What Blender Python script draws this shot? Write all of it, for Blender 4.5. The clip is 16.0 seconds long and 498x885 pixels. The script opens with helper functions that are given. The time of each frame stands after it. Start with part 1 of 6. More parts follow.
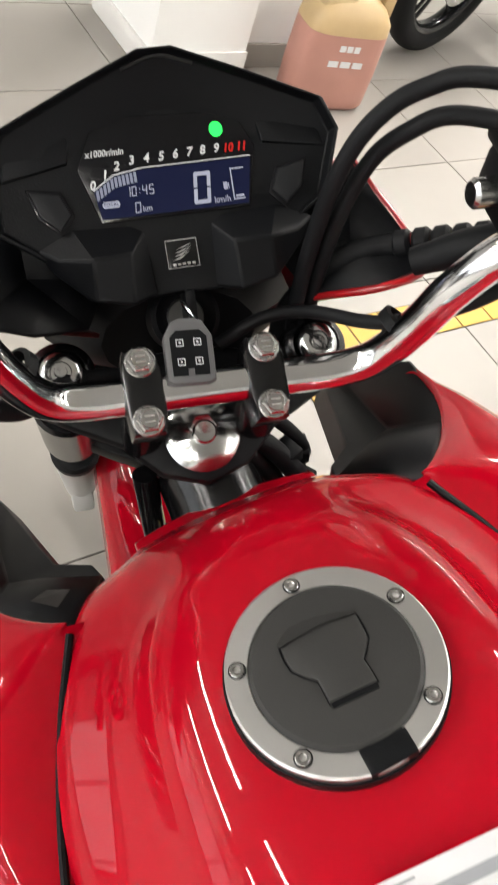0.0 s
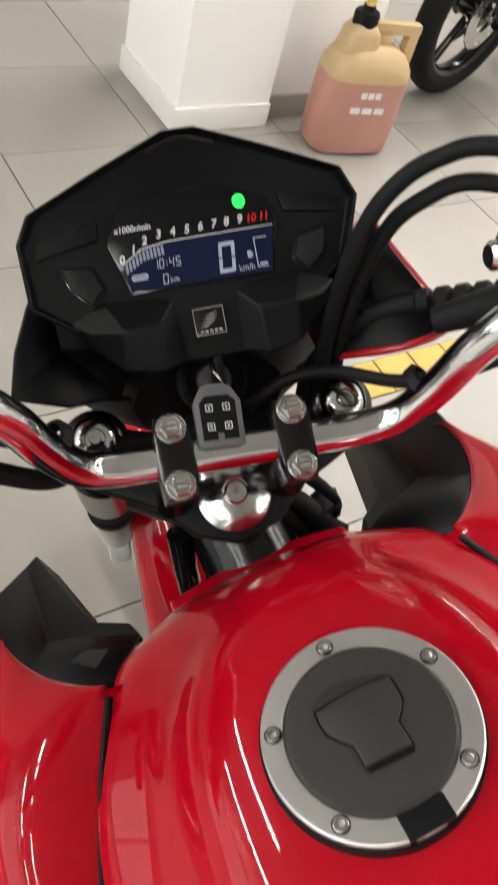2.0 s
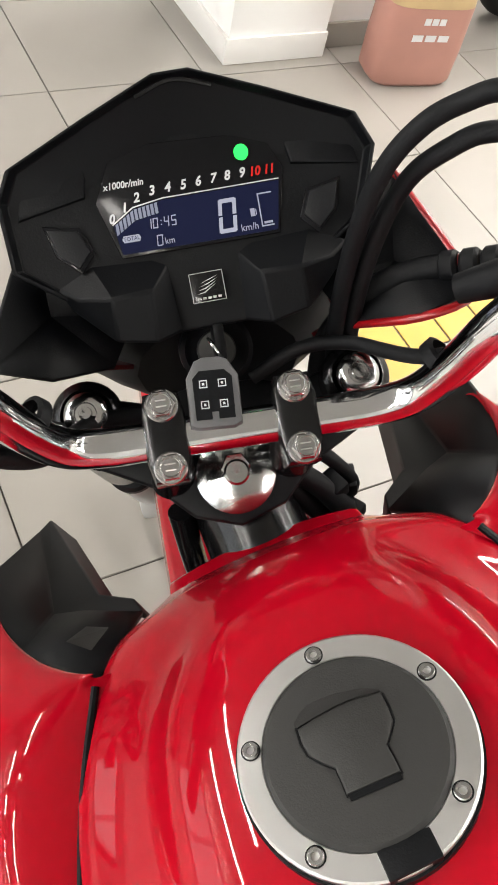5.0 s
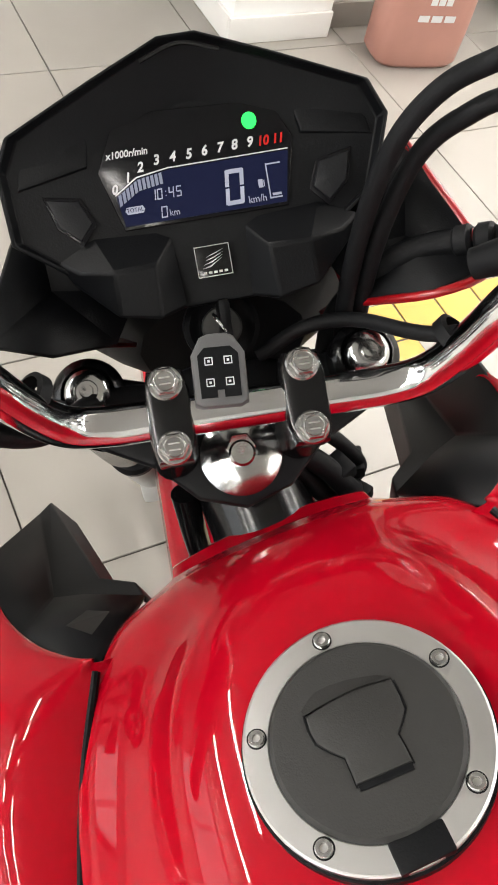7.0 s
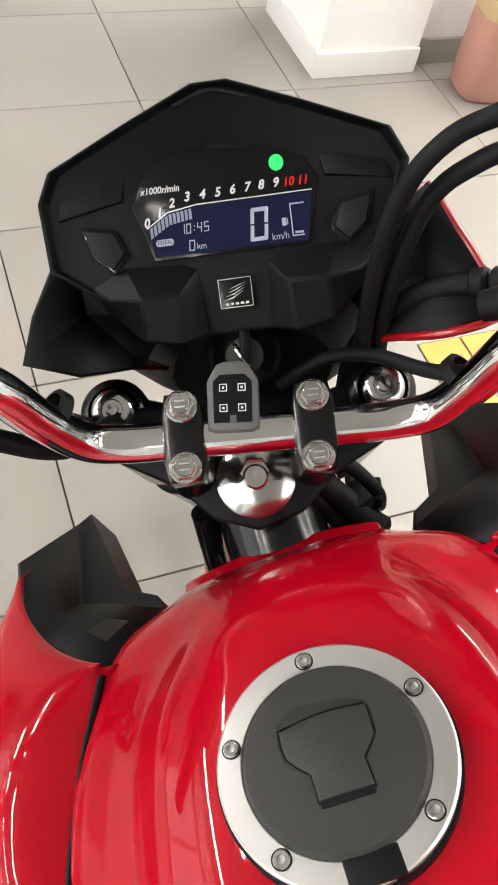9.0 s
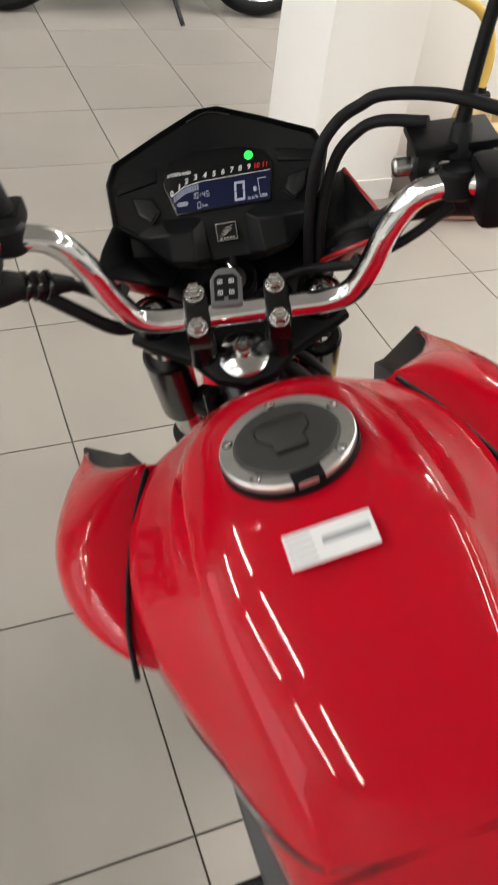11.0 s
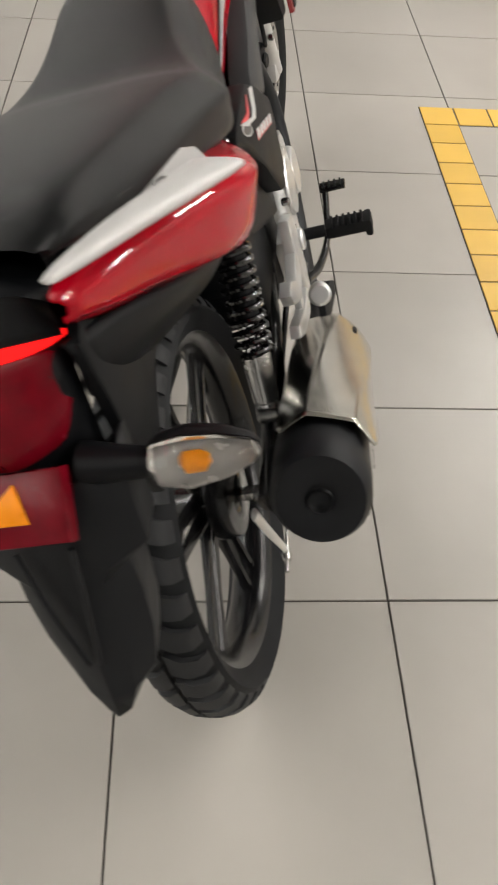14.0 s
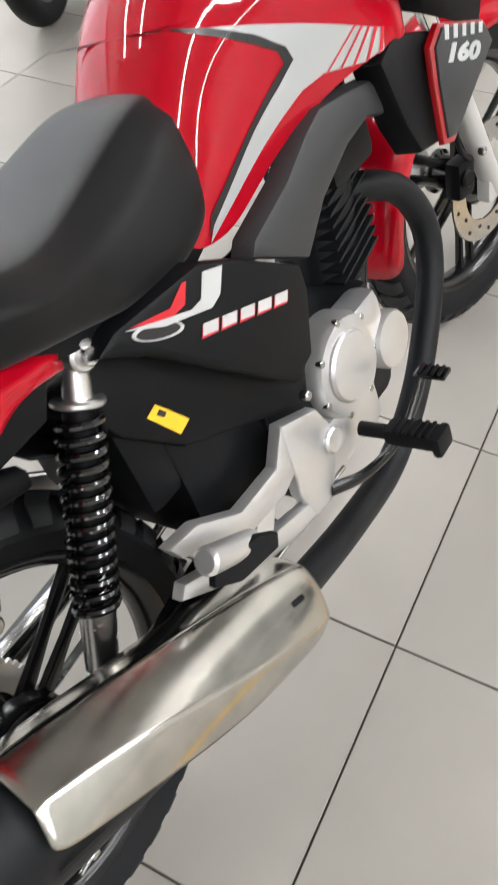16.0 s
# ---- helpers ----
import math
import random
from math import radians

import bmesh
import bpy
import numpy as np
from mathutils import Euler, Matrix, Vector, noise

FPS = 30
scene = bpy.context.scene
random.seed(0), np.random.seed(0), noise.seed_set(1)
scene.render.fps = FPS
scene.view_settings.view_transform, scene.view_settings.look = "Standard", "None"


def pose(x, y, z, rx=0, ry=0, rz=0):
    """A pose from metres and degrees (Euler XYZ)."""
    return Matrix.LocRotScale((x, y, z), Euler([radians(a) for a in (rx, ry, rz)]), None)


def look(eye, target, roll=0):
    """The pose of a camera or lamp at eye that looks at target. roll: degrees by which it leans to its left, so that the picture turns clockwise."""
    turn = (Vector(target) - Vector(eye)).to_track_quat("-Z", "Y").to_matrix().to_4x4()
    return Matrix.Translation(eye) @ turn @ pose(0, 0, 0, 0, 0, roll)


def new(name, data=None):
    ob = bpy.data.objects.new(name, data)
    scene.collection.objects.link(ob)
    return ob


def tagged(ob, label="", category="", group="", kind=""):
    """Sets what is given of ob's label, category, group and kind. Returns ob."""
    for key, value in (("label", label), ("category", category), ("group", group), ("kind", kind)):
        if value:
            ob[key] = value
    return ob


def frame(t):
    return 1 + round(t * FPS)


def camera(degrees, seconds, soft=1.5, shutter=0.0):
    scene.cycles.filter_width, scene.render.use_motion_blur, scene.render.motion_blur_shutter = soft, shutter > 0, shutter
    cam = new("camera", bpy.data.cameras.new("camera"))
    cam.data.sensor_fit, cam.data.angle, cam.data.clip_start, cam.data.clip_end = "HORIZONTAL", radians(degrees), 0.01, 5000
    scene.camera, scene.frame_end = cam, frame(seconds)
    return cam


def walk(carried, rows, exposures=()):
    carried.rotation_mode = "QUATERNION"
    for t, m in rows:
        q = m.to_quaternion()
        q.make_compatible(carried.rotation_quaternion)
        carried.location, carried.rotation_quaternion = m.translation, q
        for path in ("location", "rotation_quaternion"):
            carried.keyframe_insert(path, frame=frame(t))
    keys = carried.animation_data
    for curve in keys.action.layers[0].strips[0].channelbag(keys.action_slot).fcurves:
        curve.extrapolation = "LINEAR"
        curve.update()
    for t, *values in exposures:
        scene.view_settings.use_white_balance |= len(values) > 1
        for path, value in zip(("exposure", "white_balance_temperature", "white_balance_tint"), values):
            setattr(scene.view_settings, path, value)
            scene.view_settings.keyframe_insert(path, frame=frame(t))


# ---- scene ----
cam = camera(33.9, 16.0, 1.7, 0.5)

PATH = [
    (0, (-0.331, 0.935, 1.231), (0.659, 1.804, -0.274), 24.4),
    (0.5, (-0.321, 0.946, 1.243), (0.625, 1.909, -0.233), 21.2),
    (1, (-0.319, 0.944, 1.266), (0.617, 2.01, -0.144), 17.9),
    (1.5, (-0.325, 0.946, 1.259), (0.614, 2.022, -0.141), 17.9),
    (2, (-0.33, 0.939, 1.247), (0.611, 1.919, -0.221), 19.1),
    (2.5, (-0.325, 0.935, 1.228), (0.586, 1.844, -0.303), 19.1),
    (3, (-0.292, 0.952, 1.242), (0.551, 1.862, -0.326), 18.5),
    (5.3, (-0.278, 0.961, 1.236), (0.499, 1.898, -0.35), 16.9),
    (5.5, (-0.277, 0.964, 1.234), (0.509, 1.897, -0.351), 17.2),
    (6, (-0.27, 0.964, 1.23), (0.523, 1.881, -0.36), 17.3),
    (6.5, (-0.279, 0.967, 1.233), (0.502, 1.882, -0.365), 17.4),
    (7, (-0.277, 0.963, 1.225), (0.491, 1.875, -0.381), 17.6),
    (7.5, (-0.268, 0.961, 1.227), (0.47, 1.876, -0.391), 16.7),
    (8, (-0.258, 0.962, 1.231), (0.434, 1.906, -0.391), 16.2),
    (8.5, (-0.248, 0.957, 1.228), (0.381, 1.94, -0.396), 15.1),
    (8.7, (-0.249, 0.951, 1.235), (0.361, 1.955, -0.384), 14.1),
    (10.8, (-0.334, 0.694, 1.287), (0.33, 1.961, -0.111), 9.0),
    (11, (-0.355, 0.628, 1.3), (0.292, 1.935, -0.07), 8.3),
    (11.5, (-0.423, 0.413, 1.298), (0.227, 1.774, -0.016), 8.4),
    (12, (-0.431, 0.22, 1.298), (0.194, 1.557, -0.051), 9.8),
    (12.5, (-0.29, -0.005, 1.272), (0.118, 1.392, -0.1), 8.3),
    (13, (-0.195, -0.22, 1.259), (0.051, 1.17, -0.158), 7.5),
    (13.2, (-0.172, -0.289, 1.249), (0.051, 1.088, -0.184), 7.3),
    (13.5, (-0.127, -0.41, 1.224), (0.077, 0.944, -0.234), 7.6),
    (14, (-0.014, -0.52, 1.219), (0.122, 0.777, -0.298), 5.1),
    (14.5, (0.179, -0.498, 1.205), (0.086, 0.794, -0.319), 1.2),
    (15, (0.292, -0.371, 1.198), (-0.124, 0.897, -0.291), -3.2),
    (15.5, (0.349, -0.117, 1.173), (-0.163, 1.069, -0.354), -1.4),
    (16, (0.431, 0.007, 1.207), (-0.221, 1.13, -0.314), -3.7),
]
walk(cam, [(t, look(eye, target, roll)) for t, eye, target, roll in PATH], ((0, 0.68, 6650, 10), (1.0, 0.5, 6650, 10), (1.5, 0.36, 6650, 10), (2.0, 0.42, 6650, 10), (3, 0.68, 6650, 10), (8.7, 0.8, 6650, 10), (11, 0.34, 6750, 10), (12, 0.15, 6700, 10), (12.5, 0.34, 6700, 10), (13, 0.54, 6700, 10), (13.5, 0.50, 6700, 10), (14.2, 0.30, 6600, 10), (15, 0.64, 6250, 10), (16, 0.68, 6200, 10)))

# ---------------------------------------------------------------- world and lamps
world = bpy.data.worlds.new("world")
scene.world = world
world.use_nodes = True
bg = world.node_tree.nodes["Background"]
bg.inputs["Color"].default_value = (0.9, 0.95, 1.0, 1)
bg.inputs["Strength"].default_value = 1.0


# ---------------------------------------------------------------- materials
def mat(name, col, rough=0.5, metal=0.0, vary=0.08, big=6.0, fine=220.0, bump=0.05, coat=0.0, spec=0.5, rvary=0.08, piece=0.0, room=False):
    """A principled material with colour wander at a large scale and grain at a small one."""
    m = bpy.data.materials.new(name)
    m.use_nodes = True
    nt = m.node_tree
    b = nt.nodes["Principled BSDF"]
    tc = nt.nodes.new("ShaderNodeTexCoord")
    n1, n2 = nt.nodes.new("ShaderNodeTexNoise"), nt.nodes.new("ShaderNodeTexNoise")
    n1.inputs["Scale"].default_value, n1.inputs["Detail"].default_value = big, 5
    n2.inputs["Scale"].default_value, n2.inputs["Detail"].default_value = fine, 3
    place = nt.nodes.new("ShaderNodeNewGeometry").outputs["Position"] if room else tc.outputs["Object"]
    nt.links.new(place, n1.inputs["Vector"])
    nt.links.new(place, n2.inputs["Vector"])
    ramp = nt.nodes.new("ShaderNodeMapRange")
    ramp.inputs["From Min"].default_value, ramp.inputs["From Max"].default_value = 0.25, 0.75
    ramp.inputs["To Min"].default_value, ramp.inputs["To Max"].default_value = 1 - vary, 1 + vary
    nt.links.new(n1.outputs["Fac"], ramp.inputs["Value"])
    fac = ramp.outputs["Result"]
    if piece:
        oi = nt.nodes.new("ShaderNodeObjectInfo")
        r2 = nt.nodes.new("ShaderNodeMapRange")
        r2.inputs["To Min"].default_value, r2.inputs["To Max"].default_value = 1 - piece, 1 + piece
        nt.links.new(oi.outputs["Random"], r2.inputs["Value"])
        mul = nt.nodes.new("ShaderNodeMath")
        mul.operation = "MULTIPLY"
        nt.links.new(fac, mul.inputs[0])
        nt.links.new(r2.outputs["Result"], mul.inputs[1])
        fac = mul.outputs[0]
    vm = nt.nodes.new("ShaderNodeVectorMath")
    vm.operation = "SCALE"
    vm.inputs[0].default_value = col[:3]
    nt.links.new(fac, vm.inputs["Scale"])
    nt.links.new(vm.outputs["Vector"], b.inputs["Base Color"])
    rr = nt.nodes.new("ShaderNodeMapRange")
    rr.inputs["To Min"].default_value, rr.inputs["To Max"].default_value = max(0.0, rough - rvary), min(1.0, rough + rvary)
    nt.links.new(n1.outputs["Fac"], rr.inputs["Value"])
    nt.links.new(rr.outputs["Result"], b.inputs["Roughness"])
    b.inputs["Metallic"].default_value = metal
    b.inputs["Coat Weight"].default_value = coat
    b.inputs["Coat Roughness"].default_value = 0.03
    b.inputs["Specular IOR Level"].default_value = spec
    if bump:
        bp = nt.nodes.new("ShaderNodeBump")
        bp.inputs["Strength"].default_value = bump
        bp.inputs["Distance"].default_value = 0.001
        nt.links.new(n2.outputs["Fac"], bp.inputs["Height"])
        nt.links.new(bp.outputs["Normal"], b.inputs["Normal"])
    return m


def glow(name, col, power):
    m = bpy.data.materials.new(name)
    m.use_nodes = True
    b = m.node_tree.nodes["Principled BSDF"]
    b.inputs["Base Color"].default_value = (*col, 1)
    b.inputs["Emission Color"].default_value = (*col, 1)
    b.inputs["Emission Strength"].default_value = power
    b.inputs["Specular IOR Level"].default_value = 0.08
    return m


def clear(name, col, rough=0.05, alpha=1.0):
    m = bpy.data.materials.new(name)
    m.use_nodes = True
    b = m.node_tree.nodes["Principled BSDF"]
    b.inputs["Base Color"].default_value = (*col, 1)
    b.inputs["Roughness"].default_value = rough
    b.inputs["Transmission Weight"].default_value = alpha
    b.inputs["IOR"].default_value = 1.45
    return m


RED = mat("red_paint", (0.38, 0.0012, 0.0105), 0.25, 0.0, 0.03, 5, 500, 0.012, coat=0.65, spec=0.02, rvary=0.03)
REDF = mat("red_plastic", (0.30, 0.0012, 0.005), 0.3, 0.0, 0.03, 5, 500, 0.01, coat=0.7)
BLACKP = mat("black_plastic", (0.0028, 0.0032, 0.0041), 0.5, 0.0, 0.1, 12, 900, 0.12, spec=0.17)
GREYP = mat("grey_plastic", (0.0055, 0.0061, 0.0074), 0.52, 0.0, 0.08, 10, 900, 0.10, spec=0.25)
COVERG = mat("grey_cover", (0.034, 0.035, 0.037), 0.5, 0.0, 0.06, 10, 900, 0.10, spec=0.35)
CAPP = mat("cap_plastic", (0.026, 0.0255, 0.0245), 0.55, 0.0, 0.05, 14, 1200, 0.15, spec=0.35)
BLACKG = mat("gloss_black", (0.004, 0.004, 0.0045), 0.22, 0.0, 0.1, 10, 400, 0.03, coat=0.15, spec=0.35)
GLOSSB = mat("polished_black", (0.004, 0.004, 0.0045), 0.12, 0.0, 0.1, 10, 400, 0.02, coat=0.5, spec=0.6)
RUBBER = mat("rubber", (0.0048, 0.0052, 0.0062), 0.62, 0.0, 0.12, 9, 500, 0.2, spec=0.2)
VINYL = mat("seat_vinyl", (0.0032, 0.0034, 0.0038), 0.42, 0.0, 0.06, 7, 1400, 0.35, spec=0.17)
VINYL.node_tree.nodes["Principled BSDF"].inputs["Sheen Weight"].default_value = 0.10
VINYL.node_tree.nodes["Principled BSDF"].inputs["Sheen Roughness"].default_value = 0.45
CHROME = mat("chrome", (0.80, 0.80, 0.81), 0.09, 1.0, 0.02, 8, 300, 0.02, rvary=0.03)
STEEL = mat("zinc_steel", (0.50, 0.495, 0.485), 0.25, 1.0, 0.08, 40, 700, 0.1)
LOCKF = mat("lock_face_steel", (0.11, 0.11, 0.108), 0.45, 1.0, 0.08, 40, 700, 0.1)
SATIN = mat("satin_chrome", (0.62, 0.62, 0.62), 0.17, 1.0, 0.05, 30, 900, 0.06)
BRUSH = mat("brushed_aluminium", (0.70, 0.695, 0.685), 0.36, 1.0, 0.04, 20, 1500, 0.03)
SILVER = mat("silver_paint", (0.47, 0.465, 0.455), 0.5, 0.2, 0.05, 10, 700, 0.08)
ALU = mat("cast_aluminium", (0.66, 0.66, 0.66), 0.34, 0.8, 0.05, 16, 500, 0.2)
SHIELD = mat("heat_shield_steel", (0.52, 0.50, 0.455), 0.18, 1.0, 0.22, 16, 260, 0.05, rvary=0.12)
# tyre rubber lightened for the blocks, so the grooves between look shaded
TREAD_LIT = mat("tread_rubber_lit", (0.0105, 0.0112, 0.0125), 0.6, 0.0, 0.12, 9, 500, 0.2, spec=0.35)
PIPE = mat("black_pipe", (0.0085, 0.0092, 0.0108), 0.5, 0.0, 0.15, 14, 500, 0.15, spec=0.2)
WHITEV = mat("white_vinyl", (0.50, 0.51, 0.51), 0.3, 0.0, 0.03, 9, 300, 0.02)
DECAL = mat("silver_film", (0.42, 0.43, 0.43), 0.4, 0.2, 0.04, 9, 300, 0.02, spec=0.2)
SILVV = mat("silver_vinyl", (0.55, 0.57, 0.58), 0.35, 0.3, 0.04, 9, 300, 0.02)
BLACKV = mat("black_vinyl", (0.012, 0.012, 0.013), 0.3, 0.0, 0.05, 9, 300, 0.02)
REDV = mat("red_vinyl", (0.55, 0.015, 0.025), 0.3, 0.0, 0.03, 9, 300, 0.02)
YELV = mat("yellow_sticker", (0.85, 0.50, 0.02), 0.4, 0.0, 0.05, 30, 300, 0.02)
PAPER = mat("paper_label", (0.62, 0.63, 0.64), 0.45, 0.0, 0.03, 20, 400, 0.03)
INK = mat("grey_ink", (0.28, 0.29, 0.31), 0.5, 0.0, 0.05, 20, 400, 0.0)
TILE = mat("floor_tile", (0.315, 0.295, 0.268), 0.37, 0.0, 0.10, 1.7, 60, 0.05, spec=0.45, piece=0.045, rvary=0.05, room=True)
GROUT = mat("dark_joint", (0.07, 0.062, 0.055), 0.8, 0.0, 0.2, 9, 200, 0.2)
YELT = mat("yellow_tile", (0.60, 0.37, 0.06), 0.5, 0.0, 0.10, 5, 120, 0.1, piece=0.06, room=True)
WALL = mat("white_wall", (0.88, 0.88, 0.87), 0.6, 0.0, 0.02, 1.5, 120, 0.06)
# darker than the white wall only to weaken its reflection on the machine
FARW = mat("dimmed_wall_paint", (0.45, 0.45, 0.44), 0.6, 0.0, 0.03, 1.5, 120, 0.06)
BASEB = mat("white_baseboard", (0.74, 0.73, 0.71), 0.4, 0.0, 0.03, 3, 90, 0.04)
GREYB = mat("grey_baseboard", (0.33, 0.31, 0.28), 0.4, 0.0, 0.06, 3, 90, 0.04)
CEIL = mat("ceiling_paint", (0.40, 0.40, 0.39), 0.7, 0.0, 0.03, 1, 60, 0.05)
LCDBG = glow("lcd_backlight", (0.004, 0.0055, 0.020), 0.45)
LCDFG = glow("lcd_segment", (0.20, 0.21, 0.26), 0.6)
LCDDIM = glow("lcd_dim_segment", (0.12, 0.13, 0.17), 0.7)
DIALB = mat("dial_black", (0.006, 0.006, 0.007), 0.14, 0.0, 0.04, 9, 100, 0.0, spec=0.2)
DIALW = glow("dial_white", (0.36, 0.36, 0.36), 0.5)
DIALR = glow("dial_red", (0.34, 0.012, 0.010), 0.35)
LEDG = glow("green_lamp", (0.02, 0.9, 0.10), 0.8)
TAILR = mat("tail_red_lens", (0.13, 0.0015, 0.007), 0.25, 0.0, 0.25, 45, 300, 0.05, spec=0.16)
LEDO = glow("tail_led_glow", (1.0, 0.30, 0.03), 1.6)
TAILON = glow("tail_lamp_lit", (0.85, 0.008, 0.008), 1.3)
AMBER = mat("amber_reflector", (0.85, 0.27, 0.004), 0.3, 0.0, 0.1, 60, 500, 0.2, spec=0.2)
LENS = clear("clear_lens", (0.95, 0.95, 0.95), 0.04, 1.0)
LENSIN = mat("indicator_reflector", (0.42, 0.41, 0.40), 0.25, 0.6, 0.12, 40, 200, 0.1)
PANE = clear("window_glass", (0.98, 0.99, 0.99), 0.0, 1.0)
CANPL = mat("can_plastic", (0.46, 0.33, 0.17), 0.42, 0.0, 0.12, 9, 200, 0.08)
CANLQ = mat("can_liquid_pink", (0.42, 0.205, 0.165), 0.42, 0.0, 0.10, 7, 200, 0.06)
HOSE = mat("yellow_hose", (0.62, 0.42, 0.10), 0.35, 0.0, 0.1, 12, 200, 0.05)
FOB = mat("key_fob_grey", (0.085, 0.085, 0.088), 0.5, 0.0, 0.05, 30, 1500, 0.15)
TUBE = glow("lamp_tube", (1.0, 0.98, 0.94), 36.0)


# ---------------------------------------------------------------- mesh helpers
def obj(name, bm, material, parent=None, label="", smooth=40, sub=0, bevel=0.0):
    me = bpy.data.meshes.new(name)
    bmesh.ops.recalc_face_normals(bm, faces=bm.faces[:])
    bm.to_mesh(me)
    bm.free()
    me.materials.append(material)
    ob = new(name, me)
    ob.parent = parent
    if label:
        ob["label"] = label
    if bevel:
        mod = ob.modifiers.new("bevel", "BEVEL")
        mod.width, mod.segments, mod.limit_method = bevel, 2, "ANGLE"
    if sub:
        mod = ob.modifiers.new("subdivision", "SUBSURF")
        mod.levels = mod.render_levels = sub
    if smooth:
        me.shade_smooth()
        if not sub:
            me.set_sharp_from_angle(angle=radians(smooth))
    return ob


def part(name, bm, material, parent, label="", **kw):
    return obj(name, bm, material, parent, label, **kw)


def thing(name, label, category, m=None, group="", kind=""):
    e = new(name)
    e.empty_display_size = 0.05
    if m is not None:
        e.matrix_basis = m
    return tagged(e, label, category, group, kind)


def join(*bms):
    out = bmesh.new()
    for b in bms:
        me = bpy.data.meshes.new("tmp")
        b.to_mesh(me)
        b.free()
        out.from_mesh(me)
        bpy.data.meshes.remove(me)
    return out


def moved(bm, m):
    bmesh.ops.transform(bm, matrix=m, verts=bm.verts[:])
    return bm


def box(c, s, bevel=0.0, m=None, seg=2):
    bm = bmesh.new()
    bmesh.ops.create_cube(bm, size=1.0)
    for v in bm.verts:
        v.co = Vector((v.co.x * s[0], v.co.y * s[1], v.co.z * s[2]))
    if bevel:
        bmesh.ops.bevel(bm, geom=bm.edges[:], offset=bevel, segments=seg, affect="EDGES", profile=0.6)
    if m is not None:
        moved(bm, m)
    for v in bm.verts:
        v.co += Vector(c)
    return bm


def frame_on(p, z, x=(1, 0, 0)):
    """A pose at p whose z axis points along z."""
    z = Vector(z).normalized()
    x = Vector(x) - z * z.dot(Vector(x))
    if x.length < 1e-4:
        x = Vector((0, 1, 0)) - z * z.y
    x.normalize()
    y = z.cross(x)
    return Matrix(((x.x, y.x, z.x, p[0]), (x.y, y.y, z.y, p[1]), (x.z, y.z, z.z, p[2]), (0, 0, 0, 1)))


def lathe(profile, m=None, n=32, ends=True):
    """Turns (radius, height) pairs round z."""
    bm = bmesh.new()
    rings = []
    for r, h in profile:
        rings.append([bm.verts.new((r * math.cos(2 * math.pi * i / n), r * math.sin(2 * math.pi * i / n), h)) for i in range(n)])
    for a, b in zip(rings, rings[1:]):
        for i in range(n):
            bm.faces.new((a[i], a[(i + 1) % n], b[(i + 1) % n], b[i]))
    if ends:
        bm.faces.new(rings[0][::-1])
        bm.faces.new(rings[-1])
    if m is not None:
        moved(bm, m)
    return bm


def rod(a, b, r0, r1=None, n=20, bev=0.0):
    a, b = Vector(a), Vector(b)
    h = (b - a).length
    r1 = r0 if r1 is None else r1
    prof = [(r0, 0), (r1, h)] if not bev else [(r0 - bev, 0), (r0, bev), (r1, h - bev), (r1 - bev, h)]
    return lathe(prof, frame_on(a, b - a), n)


def spline(pts, k=8):
    """Points on a smooth curve through pts."""
    p = [Vector(q) for q in pts]
    p = [p[0] * 2 - p[1]] + p + [p[-1] * 2 - p[-2]]
    out = []
    for i in range(1, len(p) - 2):
        for j in range(k):
            t = j / k
            a, b, c, d = p[i - 1 : i + 3]
            out.append(0.5 * (2 * b + (c - a) * t + (2 * a - 5 * b + 4 * c - d) * t * t + (3 * b - a - 3 * c + d) * t ** 3))
    return out + [p[-2]]


def tube(pts, r, n=12, k=8, smooth=True, flat=1.0):
    path = spline(pts, k) if smooth else [Vector(q) for q in pts]
    rs = r if isinstance(r, (list, tuple)) else None
    bm = bmesh.new()
    rings = []
    up = None
    for i, q in enumerate(path):
        d = (path[min(i + 1, len(path) - 1)] - path[max(i - 1, 0)]).normalized()
        if up is None:
            up = Vector((0, 0, 1)) if abs(d.z) < 0.9 else Vector((1, 0, 0))
        side = d.cross(up).normalized()
        up = side.cross(d).normalized()
        rad = r if rs is None else float(np.interp(i / (len(path) - 1), np.linspace(0, 1, len(rs)), rs))
        rings.append([bm.verts.new(q + rad * (math.cos(2 * math.pi * j / n) * side + flat * math.sin(2 * math.pi * j / n) * up)) for j in range(n)])
    for a, b in zip(rings, rings[1:]):
        for j in range(n):
            bm.faces.new((a[j], a[(j + 1) % n], b[(j + 1) % n], b[j]))
    bm.faces.new(rings[0][::-1])
    bm.faces.new(rings[-1])
    return bm


def slab(poly, h, m=None, bevel=0.0, seg=2):
    """A flat outline in x and y, raised by h along z."""
    bm = bmesh.new()
    f = bm.faces.new([bm.verts.new((x, y, 0)) for x, y in poly])
    r = bmesh.ops.extrude_face_region(bm, geom=[f])
    tops = [e for e in r["geom"] if isinstance(e, bmesh.types.BMVert)]
    for v in tops:
        v.co.z += h
    if bevel:
        ed = [e for e in bm.edges if all(v in tops for v in e.verts)]
        bmesh.ops.bevel(bm, geom=ed, offset=bevel, segments=seg, affect="EDGES", profile=0.5)
    if m is not None:
        moved(bm, m)
    return bm


def side_frame(x=0.0, s=1):
    """A pose in which an outline's x, y are the machine's y, z, and its height goes outwards on side s."""
    return Matrix(((0, 0, s, x), (1, 0, 0, 0), (0, 1, 0, 0), (0, 0, 0, 1)))


